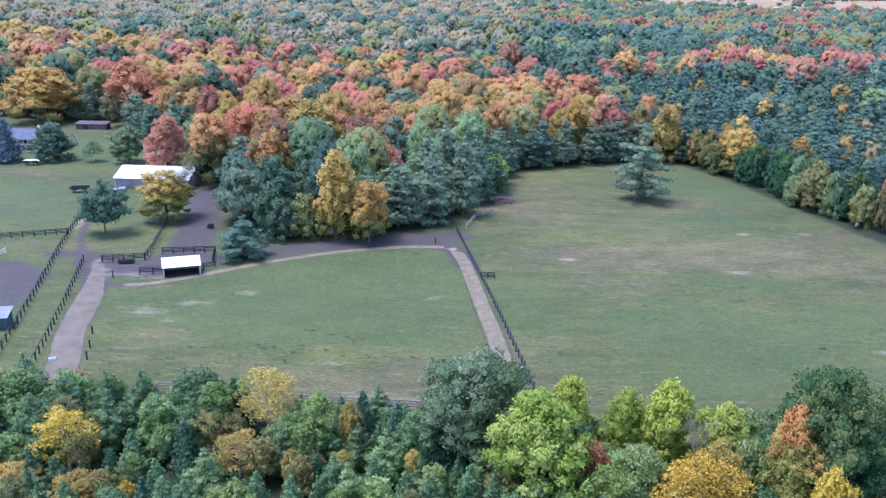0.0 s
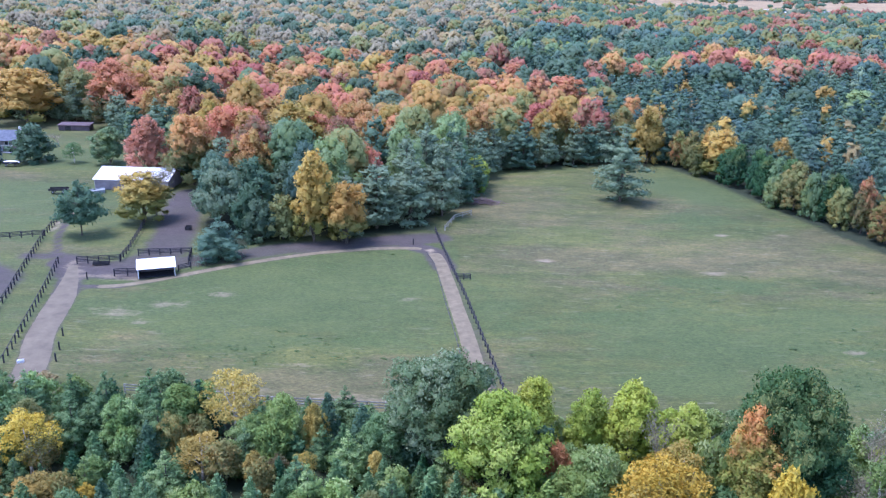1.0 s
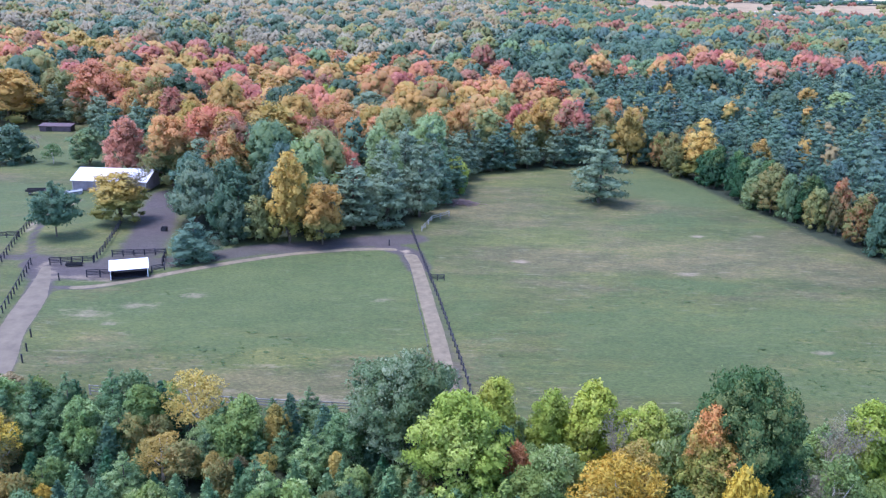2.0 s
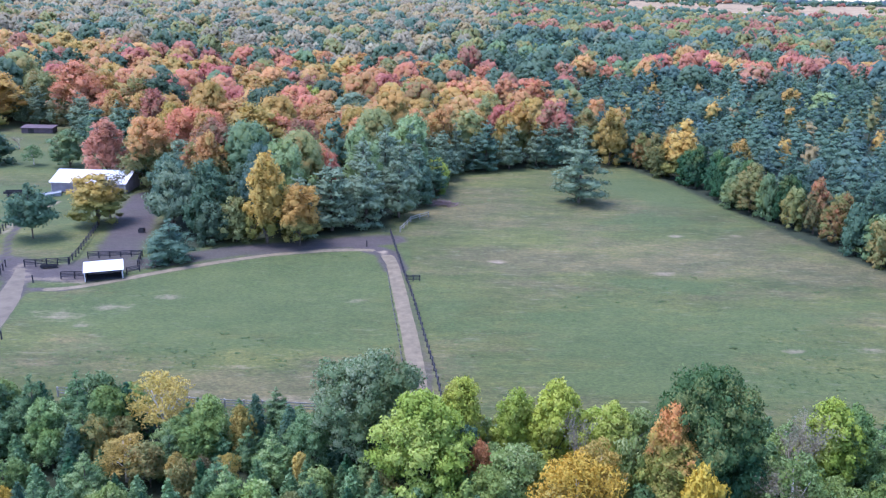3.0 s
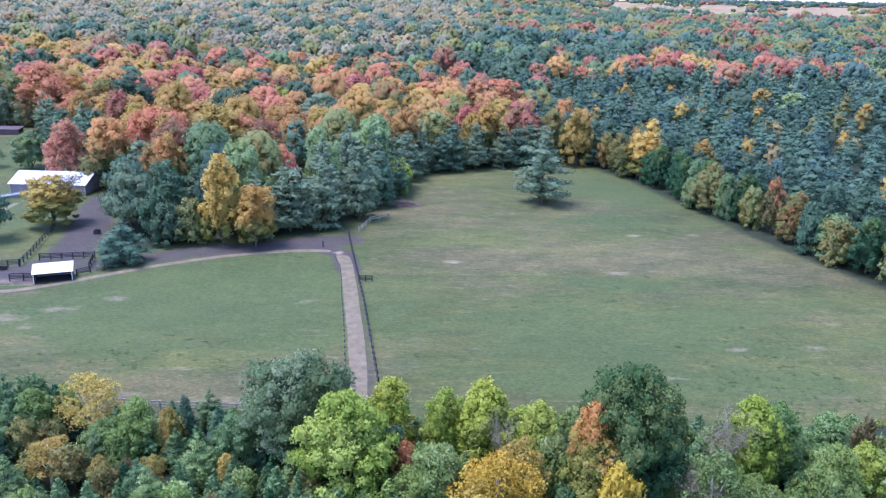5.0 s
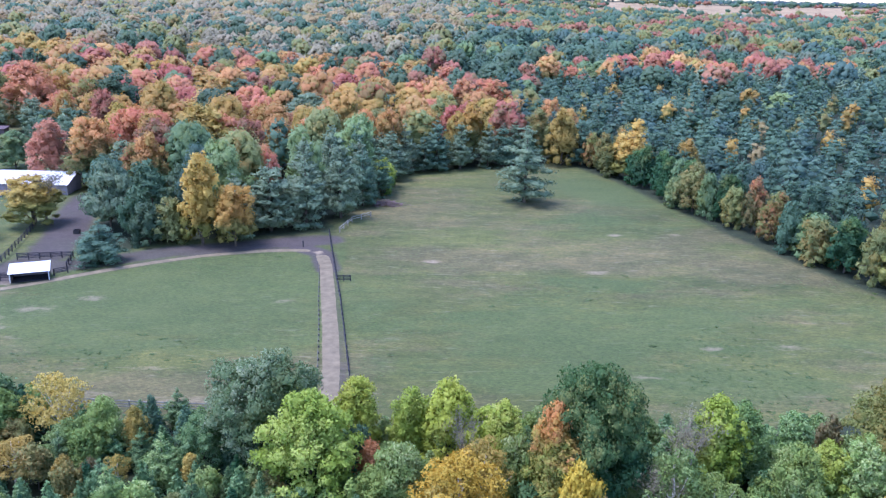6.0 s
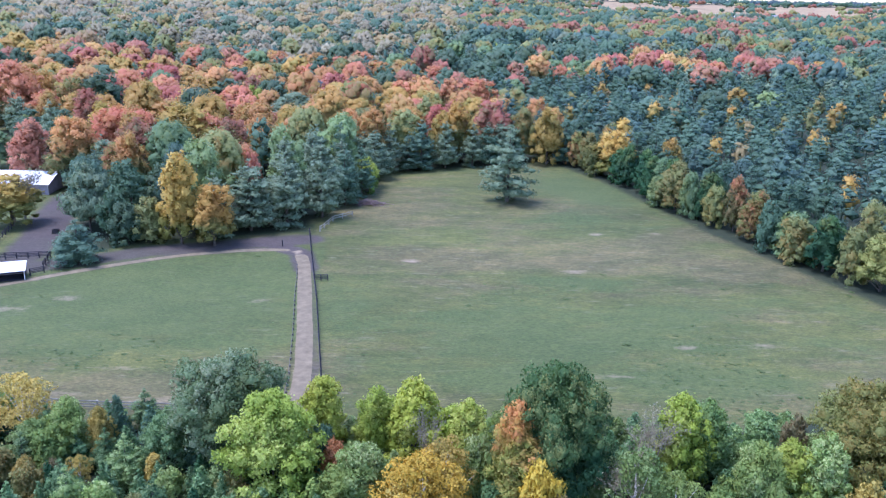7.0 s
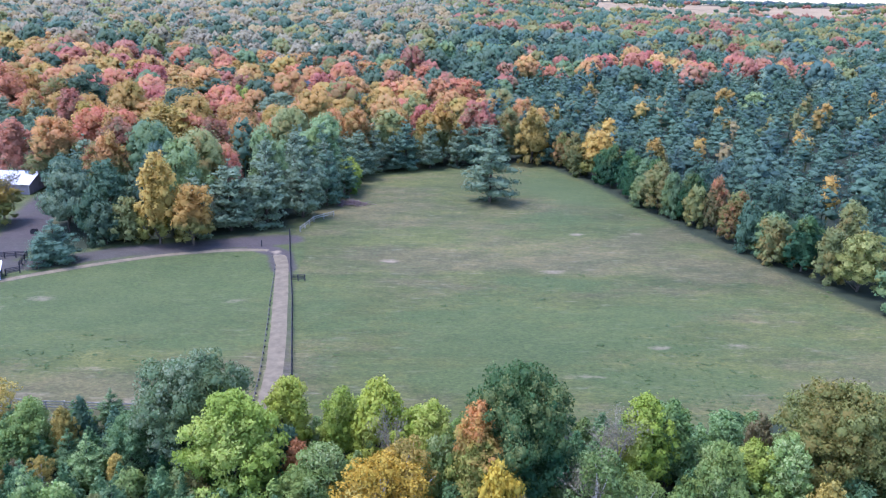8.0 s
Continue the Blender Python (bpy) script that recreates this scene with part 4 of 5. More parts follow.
# ---- near trees along the lane in front ----
NEAR = "in the near hedgerow"
plant("near_oak", 6.5, 98.5, 16.3, 15, "sage", NEAR)
plant("near_broad", 13.8, 89.5, 15.8, 11.5, "lime", NEAR)
plant("near_tall", 19.2, 99, 13.3, 6.5, "lemon", NEAR)
plant("near_bush", 21.3, 90.5, 8.3, 4.5, "red", NEAR)
plant("near_bush", 19.6, 92.5, 9.5, 4.5, "spruce", NEAR)
plant("near_broad", 25, 84.5, 11.2, 8.5, "pale", NEAR)
plant("near_tall", 31.4, 95, 15, 7.5, "lemon", NEAR)
plant("near_tall", 26.5, 97, 12.5, 6, "lemon", NEAR)
plant("near_bare", 33.6, 87.6, 16.2, 5, "grey", NEAR)
plant("near_open", 30, 80.5, 8.5, 6, "amber", NEAR)
plant("near_wide", 32.5, 82.5, 11.3, 11.5, "yellow", NEAR)
plant("near_open", 35, 85, 11.5, 7, "gold", NEAR)
plant("near_tall", 38.5, 93, 12.8, 6.5, "lemon", NEAR)
plant("near_tall", 36.5, 95.5, 10.5, 6, "lemon", NEAR)
plant("near_bush", 39.2, 87, 11.3, 5, "pale", NEAR)
plant("near_tall", 43.6, 85.2, 16.8, 6.2, "flame", NEAR)
plant("near_tall", 44.8, 84, 13, 8, "flame", NEAR)
plant("near_oak", 49.2, 88.5, 20, 13.5, "oak", NEAR)
plant("near_bush", 45.4, 78.2, 12.9, 5.5, "yellow", NEAR)
plant("near_bush", 48, 77, 9.5, 4.5, "tan", NEAR)
plant("near_bare", 59.5, 87.5, 15.6, 8, "grey", NEAR)
plant("near_bare", 57, 83.5, 12, 7, "grey", NEAR)
plant("near_bare", 61.8, 88.8, 15.4, 6, "grey", NEAR)
plant("near_open", 58, 82, 12, 8, "green", NEAR)
plant("near_tall", 65.5, 90, 15.6, 7, "lemon", NEAR)
plant("near_tall", 69.5, 92, 13.5, 7, "green", NEAR)
plant("near_open", 62.5, 81, 9.5, 6, "pale", NEAR)
plant("near_broad", 73.5, 83.5, 12.2, 7.5, "pale", NEAR)
plant("near_tall", 76.8, 92.5, 11.8, 6, "green", NEAR)
plant("near_tall", 78.8, 86.5, 11, 6, "lime", NEAR)
plant("near_bush", 82.5, 94, 10.5, 4.5, "rust", NEAR)
plant("near_tall", 82, 84.5, 13, 6.5, "pale", NEAR)
plant("near_oak", 91, 89, 17.5, 15, "goldoak", NEAR)
plant("near_bush", 84.5, 79, 10, 6, "gold", NEAR)
plant("near_broad", 99, 92, 15, 11, "olive", NEAR)
plant("near_bush", 80, 76.5, 8.5, 5, "yellow", NEAR)
plant("near_open", -22.7, 102, 11.6, 8.5, "gold", NEAR)
plant("near_broad", -15.2, 98.5, 9.6, 6.5, "pale", NEAR)
plant("near_broad", -19, 96.5, 7.5, 6, "green", NEAR)
plant("near_spire", -9.5, 101, 9.3, 4.2, "spruce", NEAR)
plant("near_tall", -11, 98.5, 8.6, 3.4, "gold", NEAR)
plant("near_spire", -4.5, 99.5, 8.2, 4.5, "spruce", NEAR)
plant("near_broad", -1.5, 96, 9, 6.5, "cedar", NEAR)
plant("near_pine", -40.2, 101, 10.6, 6.5, "dark", NEAR)
plant("near_pine", -44, 98, 9.4, 5.5, "cedar", NEAR)
plant("near_tall", -37.5, 98.5, 9, 5.5, "green", NEAR)
plant("near_pine", -34.8, 103, 10.2, 6.5, "dark", NEAR)
plant("near_pine", -32, 97.5, 8.6, 5.5, "cedar", NEAR)
plant("near_tall", -30, 101, 9.8, 6, "green", NEAR)
plant("near_pine", -52.5, 103, 9.5, 6.5, "cedar", NEAR)
plant("near_pine", -54, 97, 9, 6, "dark", NEAR)
plant("near_tall", -50, 98, 8.5, 5, "olive", NEAR)
plant("near_tall", -58.5, 103, 9.8, 7, "green", NEAR)
plant("near_tall", -63, 104, 9.5, 7, "pale", NEAR)
plant("near_pine", -46, 103, 9.3, 6, "dark", NEAR)
plant("near_open", -25, 93, 6.5, 7, "amber", NEAR)
plant("near_open", -47.6, 93, 9, 7.5, "yellow", NEAR)
plant("near_open", -45.6, 92, 7, 5, "olive", NEAR)
plant("near_tall", -17.5, 90.5, 6, 2.6, "amber", NEAR)
plant("near_open", -11, 91, 5.6, 3.2, "amber", NEAR)
plant("near_tall", -2, 92, 5.4, 2.4, "gold", NEAR)
plant("near_bush", -14.5, 91.5, 4.8, 3.4, "rust", NEAR)
plant("near_broad", -42.5, 85, 5.2, 6.5, "amber", NEAR)
plant("near_tall", -36.5, 84.5, 4.6, 2.6, "yellow", NEAR)
plant("near_broad", -51.5, 86, 5.5, 6, "amber", NEAR)
plant("near_bush", -30, 97, 7.2, 4.5, "olive", NEAR)
plant("near_bush", -57.5, 117.5, 2.2, 4.2, "tan", "at the end of the paddock")


def hedge_fill():
    """Smaller cedars and leafy trees between the taller ones."""
    r = random.Random(23)
    y = 72.0
    while y < 108:
        x = -66.0
        while x < 112:
            px, py = x + r.uniform(-1.6, 1.6), y + r.uniform(-1.4, 1.4)
            x += 3.3 if x < 17 else 4.4
            if not in_view(px, py, 3):
                continue
            near = min((px - qx) ** 2 + (py - qy) ** 2 - (0.22 * qw + 1.0) ** 2 for qx, qy, qw in PLANTED)
            if near < 0:
                continue
            left = px < 17
            if py > 104 and not left:
                continue
            if left:
                h = r.uniform(4.8, 7.8) + (1.4 if py > 97 else 0)
                if py > 101 and px > -28:
                    h = r.uniform(3.5, 5.5)
                kind = r.random()
                if kind < 0.22:
                    plant("near_pine", px, py, h * 1.1, h * r.uniform(0.62, 0.8), r.choice(["cedar", "green", "dark", "cedar"]), NEAR)
                elif kind < 0.65:
                    plant("near_spire", px, py, h, h * r.uniform(0.46, 0.62), r.choice(["cedar", "cedar", "spruce", "dark", "oak"]), NEAR)
                else:
                    plant("near_bush", px, py, h * 0.95, h * r.uniform(0.6, 0.8), r.choice(["green", "cedar", "pale", "dark", "olive"]), NEAR)
            else:
                h = r.uniform(5, 8) if py < 96 else r.uniform(4, 7)
                plant(r.choice(["near_bush", "near_bush", "near_spire"]), px, py, h, h * r.uniform(0.6, 0.8), r.choice(["green", "dark", "cedar", "pale"]), NEAR)
        y += 3.9


hedge_fill()


def far_woods():
    """The woods behind: three belts of joined trees, coarser with distance."""
    r = random.Random(31)
    colours = sorted(LEAF)
    stems = np.array(PLANTED)

    def shapes(belt):
        out = {"maple": [], "pine": [], "low": []}
        for s in range(6):
            out["low"].append(far_crown(420 + s, 19, 6.2, 9, 200, 0.4, ICO1))
            if belt == 0:
                out.setdefault("maple_far", []).append(far_crown(460 + s, 22, 17, 40, 240, 0.52, OCTA))
                out["maple"].append(far_crown(300 + s, 22, 16, 40, 560, 0.42, ICO1))
                out.setdefault("maple_close", []).append(far_crown(480 + s, 22, 15, 70, 3000, 0.28, ICO1, 0.78))
                out["pine"].append(far_pine(320 + s, 19, 10, 12, 220, 0.45))
            elif belt == 1:
                out["maple"].append(far_crown(340 + s, 22, 20, 28, 60, 0.7, OCTA))
                out["pine"].append(far_pine(360 + s, 21, 15, 6, 40, 0.9))
            else:
                out["maple"].append(far_crown(380 + s, 22, 40, 8, 18, 2.0, OCTA))
                out["pine"].append(far_crown(400 + s, 22, 36, 8, 18, 2.0, OCTA))
        return out

    for belt, (y0, y1, step) in enumerate([(170, 700, 7.4), (700, 1500, 19.5), (1500, 4800, 54.0)]):
        kinds = shapes(belt)
        parts, slots, taken = [], [], {}
        y = float(y0)
        while y < y1:
            x = -0.6 * y - 30
            while x < 0.64 * y + 70:
                px, py = x + r.uniform(-0.4, 0.4) * step, y + r.uniform(-0.4, 0.4) * step
                x += step
                if not in_view(px, py, 8):
                    continue
                if py < 400 and px > -270:
                    if inside(np.array(px), np.array(py), FIELD) or float(away(np.array(px), np.array(py), from_edge)) < 20:
                        continue
                if py < 860 and np.any(np.hypot(px - stems[:, 0], (py - stems[:, 1]) * 0.9) < 0.42 * (stems[:, 2] + 7)):
                    continue
                if 2500 < py < 4200 and px > 0.2 * py + 120 * math.sin(py * 0.004) and noise.noise((px * 0.005, py * 0.0045, 5.0)) < 0.2:
                    continue
                # Beyond 4100 only dark and blue-grey needles, their blue standing in for haze.
                kind, colour = zone(px, py, r) if py < 4100 else ("maple", r.choice(["spruce", "bluespruce", "bluepine"]))
                if belt == 0:
                    reach = 13.0 if kind == "maple" else 7.4
                    cell = (int(px // 12), int(py // 12))
                    if any((px - qx) ** 2 + (py - qy) ** 2 < (0.5 * (reach + qr)) ** 2
                           for i in (-1, 0, 1) for j in (-1, 0, 1) for qx, qy, qr in taken.get((cell[0] + i, cell[1] + j), ())):
                        continue
                    taken.setdefault(cell, []).append((px, py, reach))
                v, f, n = r.choice(kinds[kind if belt or kind != "maple" else "maple_far" if py > 470 else "maple_close" if py < 320 else "maple"])
                s = r.uniform(0.7, 1.25)
                tall = s * r.uniform(0.82, 1.12) * (0.85 if px > 80 and py < 480 else 1.05)
                ang = r.uniform(0, 6.28)
                c, sn = math.cos(ang), math.sin(ang)
                rot = np.array([[c, -sn, 0], [sn, c, 0], [0, 0, 1]])
                parts.append((v * [s, s, tall] @ rot.T + [px, py, float(rise(np.array(px), np.array(py)))], f, n @ rot.T, np.full(len(v), r.random())))
                slots.append(np.full(len(f), colours.index(colour)))
            y += step * (1.0 if belt < 2 else 1.15)
        vv, ff, nn, which = join(parts)
        me = mesh_np("woods", vv, ff, [LEAF[k] for k in colours], np.concatenate(slots), nn)
        me.attributes.new("tree", "FLOAT", "POINT").data.foreach_set("value", which.astype(np.float32))
        tagged(new("woods", me), ["dense mixed autumn woodland of red, orange and green trees", "distant mixed woodland of green and autumn trees",
                                  "far hazy woodland reaching to the horizon"][belt], "woodland", kind="stuff")


def far_crown(seed, h, w, lobes, count, leaf, ball=OCTA, shrink=0.9):
    """A tree of the woods behind: a domed crown of rounded boughs on a stem."""
    rng = np.random.default_rng(seed)
    a, c, zc = w / 2, h * 0.40, h * 0.58
    i = np.arange(lobes)
    z = 0.95 - 1.5 * (i + 0.5) / lobes
    ang = i * 2.39996 + rng.normal(0, 0.4, lobes)
    rr = np.sqrt(1 - z * z)
    pts = np.stack([np.cos(ang) * rr * a * 0.66, np.sin(ang) * rr * a * 0.66, zc + z * c * 0.74], 1)
    g = rng.uniform(0.28, 0.48, lobes) * a * (12 / (lobes + 3)) ** 0.3
    pts = np.vstack([pts, [[0, 0, zc]]])
    rad = np.vstack([np.stack([g, g, g * 0.8], 1), [[a * 0.7, a * 0.7, c * 0.8]]])
    p, n = on_lobes(rng, pts, rad, count)
    mid = [0, 0, h * 0.42]
    stem = tube((0, 0, 0), (0, 0, h * 0.4), 0.35, 0.25, 3)
    return join([leaves(rng, p, n * 0.5 + unit((p - mid) / [a, a, c]) * 0.75 + [0, 0, 0.2], leaf)]
                + cores(rng, pts, rad, ball, shrink, mid, 1.1) + [stem + (unit(stem[0] * [1, 1, 0] + [0, 0, 0.01]),)])


def far_pine(seed, h, w, lobes, count, leaf):
    """A round-topped pine: shelves of boughs with needle sprays on them."""
    rng = np.random.default_rng(seed)
    i = np.arange(lobes)
    t = (i + 0.5) / lobes
    ang = i * 2.39996 + rng.normal(0, 0.5, lobes)
    reach = w / 2 * np.sqrt(1 - t ** 1.7) * rng.uniform(0.45, 0.75, lobes)
    pts = np.stack([np.cos(ang) * reach, np.sin(ang) * reach, h * (0.4 + 0.55 * t)], 1)
    g = w / 2 * (0.56 - 0.26 * t) * rng.uniform(0.85, 1.2, lobes)
    rad = np.stack([g, g, g * 0.5 + 0.5], 1)
    p, n = on_lobes(rng, pts, rad, count)
    mid = [0, 0, h * 0.5]
    out = unit((p - mid) / [w / 2, w / 2, h * 0.4])
    stem = tube((0, 0, 0), (0, 0, h * 0.95), 0.3, 0.05, 3)
    return join([leaves(rng, p, n * 0.45 + out * 0.9 + [0, 0, 0.1], leaf, 0.5, 0.5)] + cores(rng, pts, rad, OCTA, 0.74, mid, 1.0)
                + [stem + (unit(stem[0] * [1, 1, 0] + [0, 0, 0.01]),)])


far_woods()

# ---- buildings, fences and loose things ----


def part(name, bm, material, parent, label=""):
    """Links a bmesh as one mesh under a thing or a part."""
    me = bpy.data.meshes.new(name)
    bm.to_mesh(me)
    bm.free()
    me.materials.append(material)
    ob = new(name, me)
    ob.parent = parent
    if label:
        tagged(ob, label)
    return ob


def box(size, centre, bevel=0.02, bm=None):
    """A box with worn, slightly rounded edges."""
    bm = bm or bmesh.new()
    got = bmesh.ops.create_cube(bm, size=1, matrix=Matrix.Translation(centre) @ Matrix.Diagonal((*size, 1)))
    if bevel:
        edges = list({e for v in got["verts"] for e in v.link_edges})
        bmesh.ops.bevel(bm, geom=edges, offset=bevel, segments=1, affect="EDGES")
    return bm


def prism(points, depth, bevel=0.0):
    """A flat outline in x and z, drawn out along y by depth."""
    bm = bmesh.new()
    a = [bm.verts.new((x, 0, z)) for x, z in points]
    b = [bm.verts.new((x, depth, z)) for x, z in points]
    bm.faces.new(a)
    bm.faces.new(b[::-1])
    for i in range(len(a)):
        j = (i + 1) % len(a)
        bm.faces.new((a[j], a[i], b[i], b[j]))
    bmesh.ops.recalc_face_normals(bm, faces=bm.faces)
    return bm


def ribbed(length, run, rib, thick=0.05, step=0.9):
    """A roof sheet folded into standing ribs, in one piece, lying from the origin along x and up y."""
    edge = [(0.0, thick)]
    for i in range(1, int(length / step)):
        x = i * step
        edge += [(x - 0.04, thick), (x - 0.03, thick + rib), (x + 0.03, thick + rib), (x + 0.04, thick)]
    edge += [(length, thick), (length, 0.0), (0.0, 0.0)]
    return prism(edge, run)


def thing(name, m, label, category, group=""):
    ob = new(name)
    ob.matrix_basis = m
    return tagged(ob, label, category, group)


def hold(ob, m):
    ob.matrix_basis = m
    return ob


def siding(length, height, thick=0.16, board=0.3):
    """An upright boarded wall along x, boards standing proud by turns."""
    k = int(length / board)
    pitch = length / k
    edge = [(0.0, thick), (length, thick)]
    for i in reversed(range(k)):
        x = i * pitch
        edge += [(x + pitch * 0.93, 0.0), (x + pitch * 0.9, -0.03), (x + pitch * 0.1, -0.03), (x + pitch * 0.07, 0.0)]
    bm = bmesh.new()
    low = [bm.verts.new((x, y, 0)) for x, y in edge]
    high = [bm.verts.new((x, y, height)) for x, y in edge]
    bm.faces.new(low)
    bm.faces.new(high[::-1])
    for i in range(len(low)):
        j = (i + 1) % len(low)
        bm.faces.new((low[j], low[i], high[i], high[j]))
    bmesh.ops.recalc_face_normals(bm, faces=bm.faces)
    return bm


def barn():
    L, D, H, R = 23.0, 14.5, 3.3, 5.6
    b = thing("barn", pose(-102.7, 247.0, 0, 0, 0, -1.5), "long grey-sided barn with a bright white metal roof", "barn")
    hold(part("front_wall", siding(L, H), GREY_WOOD, b), pose(0, 0, 0))
    hold(part("back_wall", siding(L, H), GREY_WOOD, b), pose(L, D, 0, 0, 0, 180))
    for x in (0.0, L - 0.16):
        hold(part("gable_wall", prism([(0, 0), (D - 0.34, 0), (D - 0.34, H), (D / 2 - 0.17, R - 0.1), (0, H)], 0.16), GREY_WOOD, b), pose(x + 0.16, 0.17, 0, 0, 0, 90))
    pitch = math.degrees(math.atan2(R - H, D / 2))
    run = math.hypot(R - H, D / 2) + 0.45
    hold(part("roof_slope", ribbed(L + 0.9, run, 0.06), WHITE_METAL, b, "white ribbed metal roof slope"), pose(-0.45, -0.42, H - 0.1, pitch))
    hold(part("roof_slope", ribbed(L + 0.9, run, 0.06), WHITE_METAL, b, "white ribbed metal roof slope"), pose(L + 0.45, D + 0.42, H - 0.1, pitch, 0, 180))
    part("ridge_cap", box((L + 0.9, 0.5, 0.12), (L / 2, D / 2, R + 0.12)), WHITE, b)
    d = part("sliding_door", box((3.2, 0.1, 2.9), (11.0, -0.09, 1.5)), BROWN, b, "brown sliding barn door")
    part("door_rail", box((6.6, 0.12, 0.12), (13.4, -0.1, 3.05)), CREAM, d)
    part("gutter", box((L + 0.8, 0.12, 0.12), (L / 2, -0.5, H - 0.16)), CREAM, b)
    part("trim", box((0.14, 0.08, H), (0.07, -0.07, H / 2)), CREAM, b)
    part("trim", box((0.14, 0.08, H), (L - 0.07, -0.07, H / 2)), CREAM, b)


def run_in_shed():
    W, D, H0, H1 = 7.8, 4.6, 2.15, 2.85
    s = thing("run_in_shed", pose(-60.7, 168.0, 0, 0, 0, 20), "open-fronted black run-in shed with a white metal roof on the paddock", "shed")
    part("back_wall", siding(W, H1 - 0.1), DARK_WOOD, s).matrix_basis = pose(W, D, 0, 0, 0, 180)
    for x in (0.14, W):
        hold(part("side_wall", prism([(0, 0), (D - 0.2, 0), (D - 0.2, H1 - 0.12), (0, H0 - 0.08)], 0.14), DARK_WOOD, s), pose(x, 0.02, 0, 0, 0, 90))
    pitch = math.degrees(math.atan2(H1 - H0, D))
    hold(part("roof", ribbed(W + 0.5, math.hypot(D, H1 - H0) + 0.6, 0.05, 0.06, 0.6), WHITE_METAL, s, "white ribbed metal roof"), pose(-0.25, -0.35, H0 - 0.07, pitch))
    for x in (0.07, W - 0.07):
        part("corner_post", box((0.18, 0.18, H0), (x, -0.09, H0 / 2)), WHITE, s, "white corner post")
    part("header", box((W, 0.1, 0.22), (W / 2, -0.06, H0 - 0.16)), DARK_WOOD, s)
    # Black sheet added to darken the inside like the deep shade under the roof.
    part("shade_sheet", box((W - 0.4, D - 0.4, 0.06), (W / 2, D / 2, 0.02)), RAIL, s, "black sheet laid in the shed, standing in for its deep shade")
    part("kick_board", box((W - 0.4, 0.08, 0.3), (W / 2, D - 0.28, 0.2)), GREY_WOOD, s)


def hut():
    W, D, H = 4.6, 4.2, 2.5
    s = thing("field_shed", pose(-84.0, 136.8, 0, 0, 0, 14), "small dark green field shed with a pale roof beside a fence", "shed")
    part("front_wall", siding(W, H - 0.1), GREEN_WOOD, s)
    part("back_wall", siding(W, H + 0.35), GREEN_WOOD, s).matrix_basis = pose(W, D, 0, 0, 0, 180)
    for x in (0.14, W):
        hold(part("side_wall", prism([(0, 0), (D - 0.3, 0), (D - 0.3, H + 0.3), (0, H - 0.15)], 0.14), GREEN_WOOD, s), pose(x, 0.15, 0, 0, 0, 90))
    part("door", box((1.6, 0.08, 2.0), (2.2, -0.07, 1.02)), DARK_WOOD, s)
    hold(part("roof", ribbed(W + 0.6, D + 0.7, 0.05, 0.07, 0.6), CONCRETE, s, "pale green-grey roof sheet"), pose(-0.3, -0.3, H - 0.13, 6))


def house():
    L, D, H, R = 15.0, 9.0, 4.4, 7.4
    h = thing("farmhouse", pose(-165, 299, 0, 0, 0, 4), "brick farmhouse with grey shingle roof behind lawn trees", "house")
    part("front_wall", box((L, 0.3, H), (L / 2, 0.15, H / 2), 0.01), BRICK, h)
    part("back_wall", box((L, 0.3, H), (L / 2, D - 0.15, H / 2), 0.01), BRICK, h)
    for x in (0.3, L):
        hold(part("gable_wall", prism([(0, 0), (D - 0.62, 0), (D - 0.62, H), (D / 2 - 0.31, R - 0.15), (0, H)], 0.3), BRICK, h), pose(x, 0.31, 0, 0, 0, 90))
    pitch = math.degrees(math.atan2(R - H, D / 2))
    run = math.hypot(R - H, D / 2) + 0.55
    for m in (pose(-0.4, -0.5, H - 0.18, pitch), pose(L + 0.4, D + 0.5, H - 0.18, pitch, 0, 180)):
        slope = hold(part("roof_slope", box((L + 0.8, run, 0.14), ((L + 0.8) / 2, run / 2, 0.07)), SHINGLE, h, "grey shingle roof slope"), m)
        for k in range(11):
            part("shingle_row", box((L + 0.8, run / 11 * 0.96, 0.03), ((L + 0.8) / 2, (k + 0.5) * run / 11, 0.155), 0), SHINGLE, slope)
    part("chimney", box((0.9, 0.9, 2.0), (L - 3.5, D / 2 + 0.3, R + 0.5)), CREAM, h, "pale rendered chimney")
    part("porch_band", box((L, 0.2, 0.5), (L / 2, -0.12, 2.55)), CREAM, h)
    for x, z in ((2, 1.4), (5.5, 1.4), (12.4, 1.4), (3.5, 3.4), (8, 3.4), (12, 3.4)):
        w = part("window", box((1.3, 0.1, 1.2), (x, -0.02, z)), GLASS, h)
        for e in (-0.7, 0.7):
            part("frame", box((0.12, 0.14, 1.4), (x + e, -0.04, z)), WHITE, w)
        part("sill", box((1.6, 0.2, 0.1), (x, -0.08, z - 0.68)), WHITE, w)
    part("patio_door", box((1.9, 0.1, 2.1), (9.0, -0.03, 1.06)), GLASS, h)
    part("step", box((4.5, 1.6, 0.2), (9.0, -0.9, 0.08)), CONCRETE, h)


def long_shed():
    s = thing("low_shed", pose(-160, 348, 0, 0, 0, 3), "low brown shed at the back of the lawn", "shed")
    part("wall", box((13, 5, 2.2), (6.5, 2.5, 1.1)), BROWN, s)
    hold(part("roof", box((13.8, 6.0, 0.16), (6.5, 2.6, 0.08)), BROWN, s), pose(0, -0.1, 2.2, 5))
    part("door", box((2.4, 0.1, 1.9), (4, -0.06, 0.96)), DARK_WOOD, s)


barn()
run_in_shed()
hut()
house()
long_shed()

